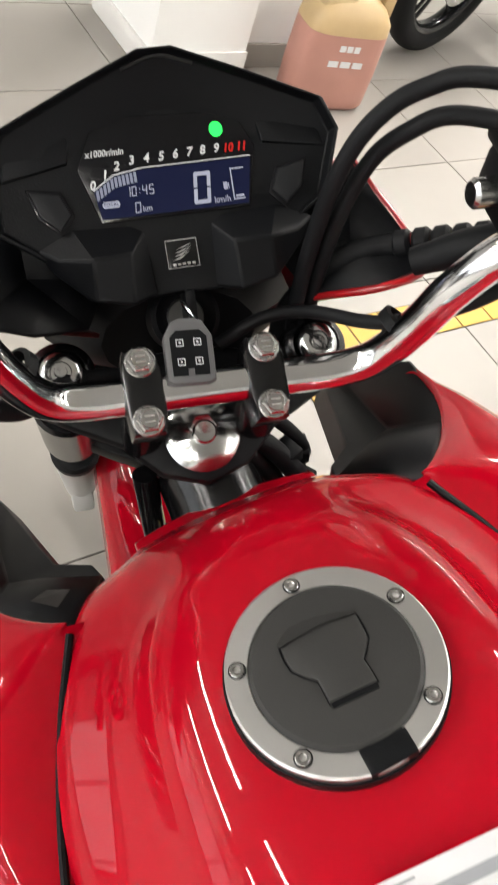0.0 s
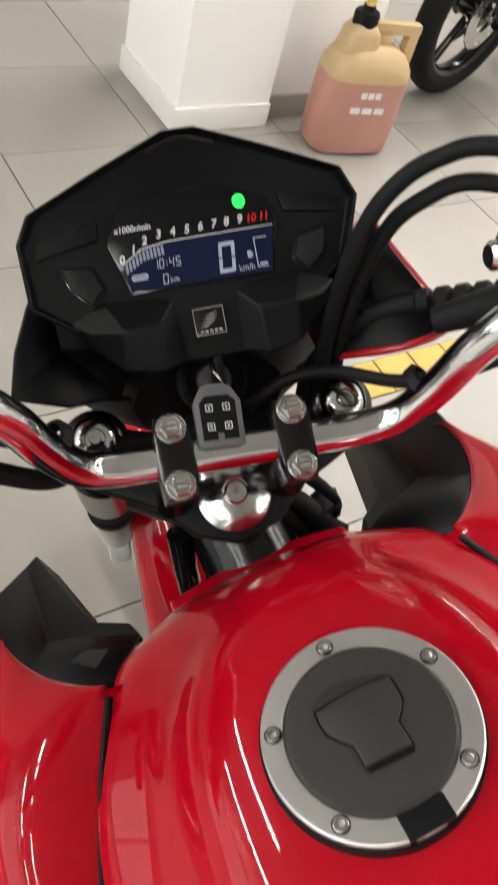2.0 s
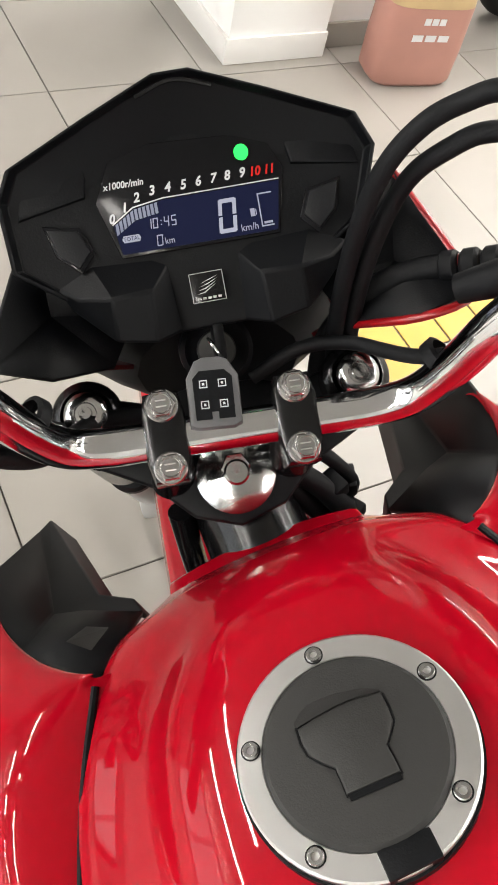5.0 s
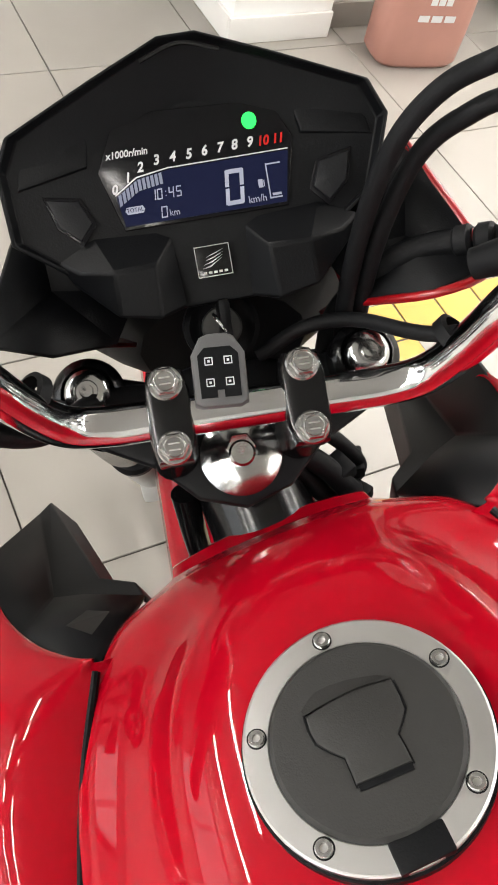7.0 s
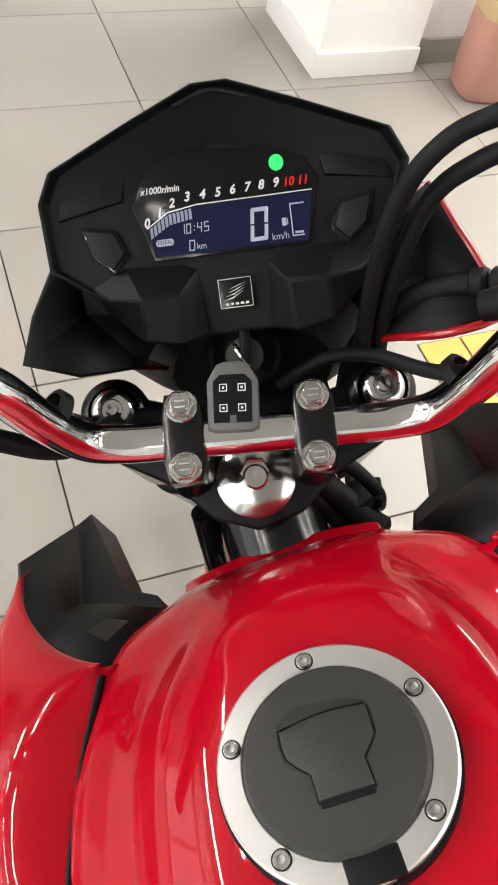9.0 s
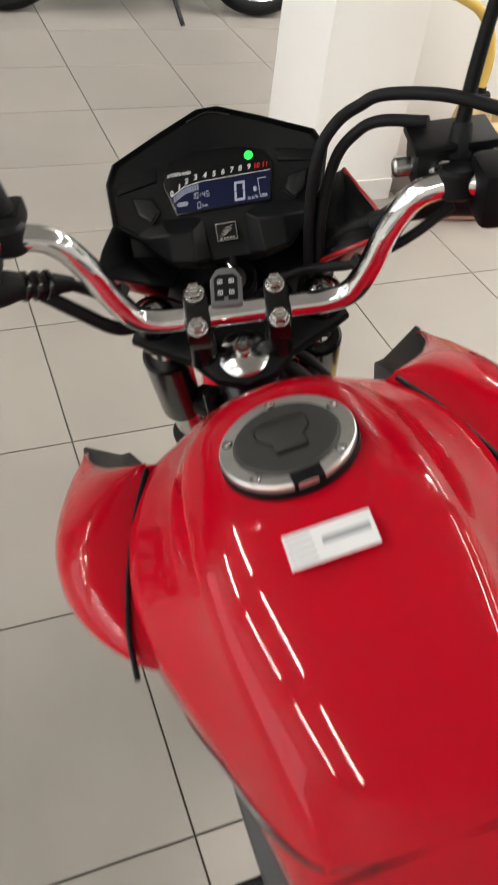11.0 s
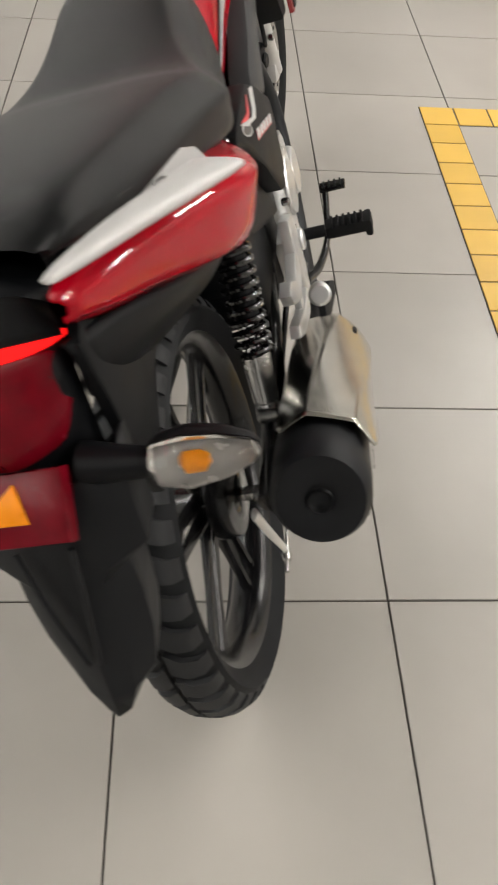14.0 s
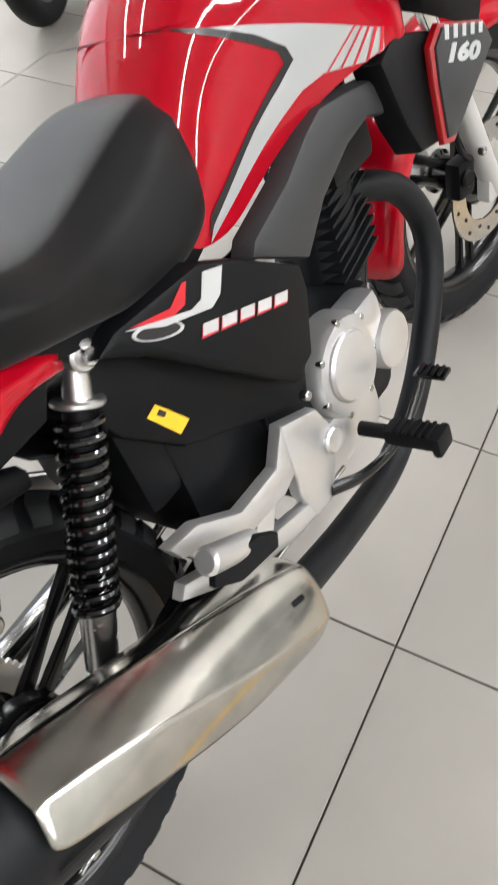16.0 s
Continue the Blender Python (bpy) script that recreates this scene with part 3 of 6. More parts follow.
for fx, fy, fz in FORK:
    c = H(fx, fy, fz)
    part("fork_cap", S(lathe([(0.0130, -0.012), (0.0130, 0.001), (0.0120, 0.0035), (0.0090, 0.0052), (0.0064, 0.0056), (0.0058, 0.0040), (0.0040, 0.0040), (0.0034, 0.0068), (0.0, 0.0072)], frame_on(c, AXUP), 30)), SATIN, bike, "chrome fork top cap")
    part("fork_collar", S(lathe([(0.0205, -0.05), (0.0205, -0.006), (0.0195, -0.0035), (0.0150, -0.001), (0.0140, -0.003), (0.0138, -0.05)], frame_on(c, AXUP), 30, ends=False)), BLACKG, bike)
    part("fork_tube", S(rod(down((fx, fy, fz), 0.03), down((fx, fy, fz), 0.40), 0.0155, n=24)), CHROME, bike, "chrome fork tube")
    part("fork_cover", S(rod(down((fx, fy, fz), 0.09), down((fx, fy, fz), 0.235), 0.024, n=24, bev=0.003)), BLACKG, bike)
    part("dust_seal", S(rod(down((fx, fy, fz), 0.33), down((fx, fy, fz), 0.36), 0.024, n=24, bev=0.004)), RUBBER, bike)
    part("fork_leg", S(join(rod(down((fx, fy, fz), 0.355), down((fx, fy, fz), 0.69), 0.023, 0.021, n=24, bev=0.004), box(down((fx, fy - 0.01, fz), 0.675), (0.03, 0.045, 0.05), 0.008))), SILVER, bike, "silver painted fork leg")
part("lower_yoke", S(slab([(u * .75, v * .75) for u, v in yoke], 0.03, frame_on(down((0, 0, 0), 0.20), AXUP), 0.006)), BLACKP, bike)
part("steering_head", rod(down((0, 0, 0), 0.02), down((0, 0, 0), 0.19), 0.026, n=28, bev=0.004), BLACKG, bike, "gloss black steering head")

for pts, r in (([(.030, 1.0, .870), (.048, .985, .850), (.060, .975, .825), (.068, 1.000, .79), (.072, 1.03, .74)], 0.0075), ([(.028, .992, .86), (.042, .978, .83), (.052, .982, .80), (.060, 1.02, .75)], 0.006), ([(.04, 1.01, .875), (.060, 1.0, .855), (.072, .99, .83), (.075, 1.0, .79)], 0.005)):
    part("wiring_harness", tube(pts, r, 12, 6), RUBBER, bike, "taped black wiring harness")
for c, a in (((.058, .985, .842), 20), ((.070, .992, .826), -15), ((.066, .978, .812), 35)):
    part("harness_plug", box((0, 0, 0), (.012, .018, .014), .002, Matrix.Translation(c) @ Matrix.Rotation(radians(a), 4, "Z")), GREYP, bike)
part("backbone", tube([(0, 1.0, .845), (0, .975, .835), (0, .94, .82), (0, .86, .80)], [.034, .034, .038, .04], 24, 6), BLACKG, bike, "gloss black frame backbone")
for s in (-1, 1):
    part("head_stay", tube([(s * .040, 1.0, .86), (s * .046, .985, .80), (s * .052, .972, .70)], .0085, 12, 6), BLACKG, bike)
# handlebar with its clamps
BAR = [(-0.345, -0.085, 0.150), (-0.27, -0.058, 0.160), (-0.205, -0.036, 0.164), (-0.165, -0.02, 0.160), (-0.140, -0.016, 0.150), (-0.122, -0.012, 0.122), (-0.110, -0.008, 0.09), (-0.095, -0.004, 0.062), (-0.075, -0.002, 0.052), (-0.04, -0.002, 0.051)]
BAR = [(x, y - 0.006, z) for x, y, z in BAR]
BAR = BAR + [(-x, y, z) for x, y, z in BAR[::-1]]
part("handlebar", S(tube([H(*p) for p in BAR], 0.0107, 20, 8)), CHROME, bike, "chrome handlebar")
for s in (-1, 1):
    cl = [(-0.009, -0.024), (0.009, -0.024), (0.0115, -0.012), (0.0115, 0.012), (0.009, 0.024), (-0.009, 0.024), (-0.0115, 0.012), (-0.0115, -0.012)]
    CM = frame_on(H(s * 0.035 - 0.0061, -0.0025, 0.038), AXUP)
    part("bar_clamp", S(slab(cl, 0.027, CM, 0.004)), BLACKG, bike, "gloss black bar clamp")
    part("bar_riser", S(rod(H(s * 0.035 - 0.0061, -0.001, -0.005), H(s * 0.035 - 0.0061, -0.0025, 0.04), 0.0135, 0.0125, 20)), BLACKG, bike)
    for dy in (-0.0165, 0.0165):
        BM_ = CM @ Matrix.Translation((0, dy, 0.026))
        bolt = part("clamp_bolt", S(join(lathe([(0.0088, 0), (0.0088, 0.0015), (0.0080, 0.0024)], BM_, 24), lathe([(0.0076, 0.0018), (0.0076, 0.0075), (0.0066, 0.0085)], BM_, 6), lathe([(0.0056, 0.0084), (0.0052, 0.0092), (0.0046, 0.0084)], BM_, 20))), STEEL, bike, "zinc clamp bolt", smooth=25)
        part("bolt_mark", S(join(*[box((0, 0, 0), (0.0055, 0.0007, 0.0004), 0, BM_ @ Matrix.Translation((0, q, 0.0087))) for q in (-0.0016, 0.0016)])), BRUSH, bolt)
    # grips, switches, levers, mirror stems
    g0, g1 = H(s * 0.232, -0.0508, 0.1628), H(s * 0.358, -0.094, 0.149)
    part("grip", S(tube([g0, ((g0[0] + g1[0]) / 2, (g0[1] + g1[1]) / 2, (g0[2] + g1[2]) / 2), g1], 0.0168, 18, 10)), RUBBER, bike, "black rubber grip")
    part("switch_housing", S(join(box(H(s * 0.208, -0.040, 0.160), (0.056, 0.044, 0.046), 0.009), box(H(s * 0.212, -0.052, 0.150), (0.026, 0.03, 0.026), 0.007))), BLACKP, bike)
    part("switch_button", S(box(H(s * 0.206, -0.063, 0.168), (0.012, 0.008, 0.009), 0.002)), RUBBER, bike) if s < 0 else part("starter_button", S(box(H(s * 0.206, -0.063, 0.158), (0.014, 0.008, 0.010), 0.002)), REDV, bike, "red start button")
    part("lever_bracket", S(join(rod(H(s * 0.172, -0.028, 0.150), H(s * 0.172, -0.024, 0.172), 0.016, n=18, bev=0.003), box(H(s * 0.180, 0.004, 0.160), (0.034, 0.04, 0.020), 0.006))), BLACKP, bike)
    part("lever", S(tube([H(s * 0.175, 0.012, 0.160), H(s * 0.21, 0.022, 0.160), H(s * 0.27, 0.004, 0.158), H(s * 0.33, -0.035, 0.150), H(s * 0.355, -0.045, 0.150)], [0.007, 0.0065, 0.006, 0.0055, 0.0075], 12, 8, flat=0.75)), BLACKG if s < 0 else SILVER, bike, "control lever")
    part("mirror_stem", S(tube([H(s * 0.178, 0.0, 0.170), H(s * 0.180, 0.002, 0.20), H(s * 0.196, 0.012, 0.27), H(s * 0.222, 0.02, 0.34)], [0.0075, 0.0058, 0.005, 0.005], 12, 8)), BLACKP, bike, "black mirror stem")
    part("stem_boot", S(rod(H(s * 0.178, 0.0, 0.166), H(s * 0.1795, 0.001, 0.196), 0.0105, 0.0075, 14, 0.002)), RUBBER, bike)
    mir = part("mirror_head", S(loft([[(HEAD.x + s * (0.245 + rx * a), HEAD.y + 0.022 + dy, HEAD.z + 0.365 + rz * b) for a, b in [(math.cos(k * math.pi / 8), math.sin(k * math.pi / 8)) for k in range(16)]] for rx, rz, dy in ((0.02, 0.012, 0.018), (0.05, 0.03, 0.012), (0.058, 0.036, 0.0), (0.055, 0.033, -0.006))])), BLACKP, bike, "black mirror head")
    part("mirror_glass", S(loft([[(HEAD.x + s * (0.245 + rx * math.cos(k * math.pi / 8)), HEAD.y + 0.022 + dy, HEAD.z + 0.365 + rz * math.sin(k * math.pi / 8)) for k in range(16)] for rx, rz, dy in ((0.052, 0.030, -0.0075), (0.052, 0.030, -0.0085))])), CHROME, mir)
    part("cable_tie", S(lathe([(0.0107, -0.004), (0.0135, -0.003), (0.0135, 0.003), (0.0107, 0.004)], frame_on(H(s * 0.106, -0.0045, 0.080), (s * 0.62, 0.1, 0.75)), 20, ends=False)), RUBBER, bike)

# brake fluid reservoir on the right
part("brake_reservoir", S(join(box(H(0.175, 0.014, 0.158), (0.062, 0.04, 0.034), 0.007), box(H(0.175, 0.014, 0.178), (0.066, 0.044, 0.008), 0.003))), BLACKP, bike, "black brake fluid reservoir")
part("banjo_bolt", S(rod(H(0.146, 0.012, 0.158), H(0.130, 0.012, 0.158), 0.008, n=18, bev=0.002)), STEEL, bike)
part("brake_eye", S(lathe([(0.010, -0.004), (0.012, 0), (0.010, 0.004)], frame_on(H(0.165, -0.010, 0.160), (0, -1, 0.4)), 18)), CHROME, bike)

# cables and hoses
CABLES = [
    ([(0.075, 1.02, 0.86), (0.083, 1.03, 0.93), (0.097, 1.03, 1.0), (0.112, 1.028, 1.044), (0.130, 1.026, 1.065), (0.149, 1.022, 1.074), (0.166, 1.008, 1.083), (0.20, 0.97, 1.086), (0.235, 0.935, 1.075)], 0.0050),
    ([(0.085, 1.02, 0.86), (0.092, 1.03, 0.92), (0.105, 1.03, 0.985), (0.124, 1.028, 1.032), (0.142, 1.018, 1.055), (0.161, 1.010, 1.062), (0.19, 0.985, 1.062)], 0.0048),
    ([(0.06, 1.02, 0.86), (0.079, 1.04, 0.912), (0.100, 1.042, 0.936), (0.118, 1.04, 0.950), (0.135, 1.034, 0.958), (0.150, 1.026, 0.963)], 0.0072),
    ([(0.03, 1.03, 0.925), (0.06, 1.03, 0.935), (0.085, 1.015, 0.945), (0.112, 0.975, 0.965), (0.15, 0.95, 0.99), (0.19, 0.945, 1.01)], 0.0042),
    ([(-0.118, 1.012, 1.017), (-0.100, 1.015, 0.995), (-0.085, 1.03, 0.95), (-0.06, 1.05, 0.88)], 0.0050),
    ([(-0.150, 1.005, 1.034), (-0.122, 1.006, 0.994), (-0.095, 1.012, 0.957), (-0.06, 1.03, 0.94), (-0.02, 1.03, 0.92)], 0.0062),
]
for pts, r in CABLES:
    part("cable", tube(pts, r, 12, 8), RUBBER, bike, "black control cable")
part("clutch_boot", tube([(-0.208, 0.978, 1.060), (-0.190, 0.986, 1.054), (-0.165, 0.996, 1.045), (-0.150, 1.002, 1.036), (-0.132, 1.008, 1.026), (-0.116, 1.013, 1.016)], [0.012, 0.016, 0.0145, 0.010, 0.0095, 0.006], 16, 4), RUBBER, bike, "black rubber boot of the clutch cable")
for k in range(3):
    part("cable_adjuster", rod((-0.153 + 0.008 * k, 1.001 + 0.0026 * k, 1.0375 - 0.0045 * k), (-0.149 + 0.008 * k, 1.0023 + 0.0026 * k, 1.0353 - 0.0045 * k), 0.0125, n=16, bev=0.001), BLACKG, bike)
part("throttle_guide", tube([(0.215, 0.955, 1.000), (0.190, 0.966, 1.002), (0.165, 0.980, 0.996), (0.140, 0.995, 0.982)], [0.014, 0.013, 0.011, 0.008], 14, 5), RUBBER, bike, "black throttle cable guide")
part("connector", box((0.205, 0.985, 0.985), (0.026, 0.02, 0.018), 0.003), BLACKG, bike)
for i in range(6):
    part("cable_sleeve", rod((0.148 + 0.009 * i, 1.027 - 0.007 * i, 0.962 + 0.004 * i), (0.156 + 0.009 * i, 1.021 - 0.007 * i, 0.966 + 0.004 * i), 0.0088, n=14, bev=0.002), RUBBER, bike)

# ---------------------------------------------------------------- instrument panel
DV = Vector((0, 0.793, 0.61)).normalized()
DN = Vector((0, -DV.z, DV.y))
DASH = TURN.inverted() @ Vector((0.0227, 1.0541, 0.9862)) - DN * 0.0045
DM = STEER.inverted() @ TURN @ Matrix(((1, 0, 0, DASH.x), (0, DV.y, DN.y, DASH.y), (0, DV.z, DN.z, DASH.z), (0, 0, 0, 1))) @ Matrix.Diagonal((0.925, 1.0, 1, 1))
RIM = [(-0.109, 0.024, .004), (-0.109, 0.060, .010), (-0.099, 0.0745, .016), (-0.05, 0.0925, .022), (-0.010, 0.1065, .0255), (0.010, 0.1065, .0255), (0.05, 0.0925, .022), (0.099, 0.0745, .016), (0.109, 0.058, .010), (0.098, 0.024, .004), (0.072, 0.008, .000), (0.060, -0.012, -.004), (0.042, -0.020, -.004), (0.018, -0.021, -.006), (-0.018, -0.021, -.006), (-0.042, -0.020, -.004), (-0.062, -0.014, -.004), (-0.080, 0.004, .0)]


def ring_of(scale, dn, shift=0.0, flat=None):
    c = (0.0, 0.045)
    return [(c[0] + (u - c[0]) * scale, c[1] + (v - c[1]) * scale + shift, (n if flat is None else flat) + dn) for u, v, n in RIM]


def lip(k, dn, low):
    """The rim's ring k, dropped by dn along the visor and by low along the lower edge."""
    return [(u * k, 0.045 + (v - 0.045) * k, n + (dn if v > 0.02 else low)) for u, v, n in RIM]


inner = [(u * 0.56, 0.047 + (v - 0.047) * 0.56, 0.0016) for u, v, n in RIM]
dash = part("instrument_housing", S(moved(loft([ring_of(0.62, -0.075, -0.01, 0), ring_of(0.92, -0.035, 0, 0), ring_of(1.0, -0.006), ring_of(1.0, 0.0), lip(0.978, 0.0010, 0.001), lip(0.952, -0.0055, 0.001), inner], caps=True), DM)), BLACKP, bike, "matt black instrument housing with peaked visor", bevel=0.0015, smooth=30)


def on_dash(n):
    return DM @ Matrix.Translation((0, 0, n))


# raised facets of the housing's lower half
for s in (-1, 1):
    q = {"a": (.021, .015, .0025), "b": (.029, .019, .0025), "c": (.064, .021, .002), "d": (.086, .012, .001), "e": (.031, .002, .016), "f": (.054, .001, .018), "g": (.074, .004, .009),
         "h": (.019, -.021, .001), "i": (.034, -.025, .010), "j": (.057, -.021, .008), "k": (.080, .000, -.004), "l": (.034, -.024, -.012), "m": (.060, -.018, -.012)}
    bm = bmesh.new()
    vv = {k: bm.verts.new((s * u, v, n)) for k, (u, v, n) in q.items()}
    for f in ("bcfe", "abe", "aeih", "efji", "cgf", "cdg", "gkjf", "dkg", "hil", "ijml", "jkm"):
        bm.faces.new([vv[k] for k in f])
    part("facet", S(moved(bm, DM)), BLACKP, dash, bevel=0.0016, smooth=20)
    wingp = [(s * 0.056, 0.074), (s * 0.096, 0.066), (s * 0.100, 0.050), (s * 0.060, 0.0565)]
    part("facet", S(slab(wingp, 0.0035, on_dash(0.0015), 0.002)), BLACKP, dash, smooth=25)
btn = [(0.0675, 0.0405), (0.085, 0.0435), (0.081, 0.0292), (0.0703, 0.0206), (0.0624, 0.0286)]
for s in (-1, 1):
    # shaded gap round each button, drawn as a larger black plate
    part("button_frame", S(slab([(s * (0.0738 + (u - 0.0738) * 1.20), 0.0325 + (v - 0.0325) * 1.20) for u, v in btn], 0.0024, on_dash(0.0018), 0.0004)), DIALB, dash)
    part("button", S(slab([(s * u, v) for u, v in btn], 0.0044, on_dash(0.002), 0.0014)), GREYP, dash, "rubber push button")
part("visor_slot", S(tube([DM @ Vector(p) for p in ((-0.021, 0.0965, 0.0245), (0, 0.1015, 0.0262), (0.021, 0.0965, 0.0245))], 0.0012, 8, 6)), BLACKG, dash)
glass = [(-0.0400, 0.0800), (0.0453, 0.0755), (0.0555, 0.0555), (0.0475, 0.0216), (-0.0455, 0.0222), (-0.0550, 0.0526)]
dial = part("dial_glass", S(slab(glass, 0.0020, on_dash(0.0018), 0.0006)), DIALB, dash, "glossy black dial window")
lcd = [(-0.0470, 0.0395), (-0.034, 0.0468), (-0.0165, 0.0490), (0.0515, 0.0490), (0.0466, 0.0235), (-0.0446, 0.0242)]
part("lcd", S(slab(lcd, 0.0003, on_dash(0.0038))), LCDBG, dial, "dark blue backlit display")


def dpart(name, bms, material):
    part(name, S(join(*bms)), material, dial)


def rect(u0, v0, u1, v1, n=0.0042):
    return slab([(u0, v0), (u1, v0), (u1, v1), (u0, v1)], 0.0002, on_dash(n))


def digit(ch, u, v, h, w, t):
    """A seven-segment figure with its lower left corner at u, v."""
    segs = {"0": "abcdef", "1": "bc", "4": "fgbc", "5": "afgcd"}[ch]
    sh = lambda q: u + 0.12 * (q - v)
    out = []
    for g in segs:
        if g in "adg":
            q = {"a": v + h - t, "d": v, "g": v + h / 2 - t / 2}[g]
            out.append(slab([(sh(q) + t * .3, q), (sh(q) + w - t * .3, q), (sh(q + t) + w - t * .3, q + t), (sh(q + t) + t * .3, q + t)], 0.0002, on_dash(0.0042)))
        else:
            q = v + h / 2 if g in "bf" else v
            du = w - t if g in "bc" else 0
            out.append(slab([(sh(q) + du, q + t * .2), (sh(q) + du + t, q + t * .2), (sh(q + h / 2) + du + t, q + h / 2 - t * .2), (sh(q + h / 2) + du, q + h / 2 - t * .2)], 0.0002, on_dash(0.0042)))
    return out


dpart("speed_digit", digit("0", 0.0125, 0.0262, 0.0178, 0.0105, 0.0022), LCDFG)
clock = []
for ch, du in (("1", -0.0285), ("0", -0.0248), ("4", -0.0183), ("5", -0.0141)):
    clock += digit(ch, du, 0.0350, 0.0054, 0.0030, 0.0006)
dpart("clock_digits", clock + [rect(-0.0200, 0.0362, -0.0194, 0.0368), rect(-0.0198, 0.0383, -0.0192, 0.0389)], LCDFG)
dpart("odometer_digit", digit("0", -0.0242, 0.0256, 0.0058, 0.0035, 0.0006), LCDFG)
part("unit_km", S(text("km", 0.0048, on_dash(0.0042) @ Matrix.Translation((-0.0165, 0.0275, 0)), 0.0001)), LCDFG, dial)
part("unit_kmh", S(text("km/h", 0.0052, on_dash(0.0042) @ Matrix.Translation((0.0305, 0.0272, 0)), 0.0001)), LCDFG, dial)
part("total_pill", S(slab([(-0.0425, 0.0300), (-0.0335, 0.0300), (-0.0325, 0.0318), (-0.0335, 0.0336), (-0.0425, 0.0336), (-0.0435, 0.0318)], 0.0002, on_dash(0.0042))), LCDFG, dial)
part("total_text", S(text("TOTAL", 0.0030, on_dash(0.0045) @ Matrix.Translation((-0.0380, 0.0318, 0)), 0.0001)), LCDBG, dial)
dpart("fuel_gauge", [rect(0.0375, 0.0265, 0.0382, 0.0440), rect(0.0375, 0.0432, 0.0460, 0.0439), rect(0.0375, 0.0262, 0.0448, 0.0269), rect(0.0392, 0.0276, 0.0442, 0.0288), rect(0.0322, 0.0325, 0.0348, 0.0366), rect(0.0352, 0.0330, 0.0357, 0.0360)], LCDFG)
bars = []
for i in range(11):
    u0 = -0.0458 + 0.0024 * i
    tp = [float(np.interp(q, (-0.0472, -0.034, -0.0165), (0.0392, 0.0464, 0.0487))) for q in (u0, u0 + 0.0017)]
    bars.append(slab([(u0, tp[0] - 0.0056), (u0 + 0.0017, tp[1] - 0.0056), (u0 + 0.0017, tp[1]), (u0, tp[0])], 0.0002, on_dash(0.0042)))
for b in bars:
    part("rev_bar", S(b), LCDDIM, dial)
dpart("rev_line", [slab([(-0.0472, 0.0400), (-0.034, 0.0473), (-0.0165, 0.0496), (0.0515, 0.0496), (0.0515, 0.0501), (-0.0165, 0.0502), (-0.0342, 0.0480), (-0.0476, 0.0405)], 0.0002, on_dash(0.0042))], DIALW)
for ch, u, v in (("0", -.0474, .0432), ("1", -.0392, .0480), ("2", -.0313, .0522), ("3", -.0219, .0545), ("4", -.0127, .0548), ("5", -.0036, .0548), ("6", .0052, .0552), ("7", .0140, .0554), ("8", .0222, .0556), ("9", .0309, .0557)):
    part("rev_figure", S(text(ch, 0.0068, on_dash(0.0042) @ Matrix.Translation((u, v, 0)), 0.0001, 0.0002, 0.25)), DIALW, dial)
part("rev_figure", S(text("10 11", 0.0066, on_dash(0.0042) @ Matrix.Translation((0.0425, 0.0553, 0)), 0.0001, 0.0002, 0.25)), DIALR, dial)
part("rev_unit", S(text("x1000r/min", 0.0050, on_dash(0.0042) @ Matrix.Translation((-0.0372, 0.0600, 0)), 0.0001, 0.0001, 0.2)), DIALW, dial)
part("neutral_lamp", S(lathe([(0.0042, 0), (0.0042, 0.0004), (0.0, 0.0005)], on_dash(0.0041) @ Matrix.Translation((0.0327, 0.0663, 0)), 24)), LEDG, dial, "lit green neutral lamp")
# maker's badge as a plain wing shape
badge = part("badge", S(slab([(-0.0100, -0.0080), (0.0100, -0.0080), (0.0100, 0.0082), (-0.0100, 0.0082)], 0.0016, on_dash(0.0028), 0.0004)), BLACKG, dash, "small black badge with a silver wing shape")
part("badge_frame", S(join(*[slab([(a, b), (c, b), (c, d), (a, d)], 0.0004, on_dash(0.0044)) for a, b, c, d in ((-.0099, -.0079, .0099, -.0075), (-.0099, .0077, .0099, .0081), (-.0099, -.0079, -.0095, .0081), (.0095, -.0079, .0099, .0081))])), BRUSH, badge)
part("badge_wing", S(join(*[slab([(-0.0068 + 0.0010 * i, -0.0034 + 0.0019 * i), (-0.0020 + 0.0012 * i, -0.0030 + 0.0022 * i), (0.0052 + 0.0004 * i, 0.0012 + 0.0014 * i), (-0.0022 + 0.0012 * i, -0.0022 + 0.0021 * i)], 0.0004, on_dash(0.0045)) for i in range(4)] + [slab([(-.0068 + .003 * k, -.0064), (-.0048 + .003 * k, -.0064), (-.0048 + .003 * k, -.0052), (-.0068 + .003 * k, -.0052)], 0.0004, on_dash(0.0045)) for k in range(5)])), BRUSH, badge)


# ignition lock, key and fob
LOCK = frame_on(H(-0.005, 0.054, 0.042), AXUP * 0.75 + Vector((0, -0.25, 0)))
part("lock_barrel", S(lathe([(0.0215, -0.03), (0.0215, 0.002), (0.0185, 0.005), (0.0165, 0.003), (0.0115, 0.0015)], LOCK, 32)), BLACKP, bike, "black ignition lock")
part("lock_face", S(lathe([(0.0115, -0.002), (0.0115, 0.003), (0.0105, 0.004), (0, 0.004)], LOCK, 28)), LOCKF, bike)
key = tagged(new("key"), "black key in the ignition with a grey remote fob", "key")
key.matrix_basis = BIKE
part("key_bow", S(box((0, 0, 0), (0.0065, 0.022, 0.022), 0.0025, LOCK @ Matrix.Translation((0.001, 0.004, 0.015)))), BLACKP, key)
RINGM = frame_on(H(-0.006, 0.033, 0.066), (0.8, 0.3, 0.35))
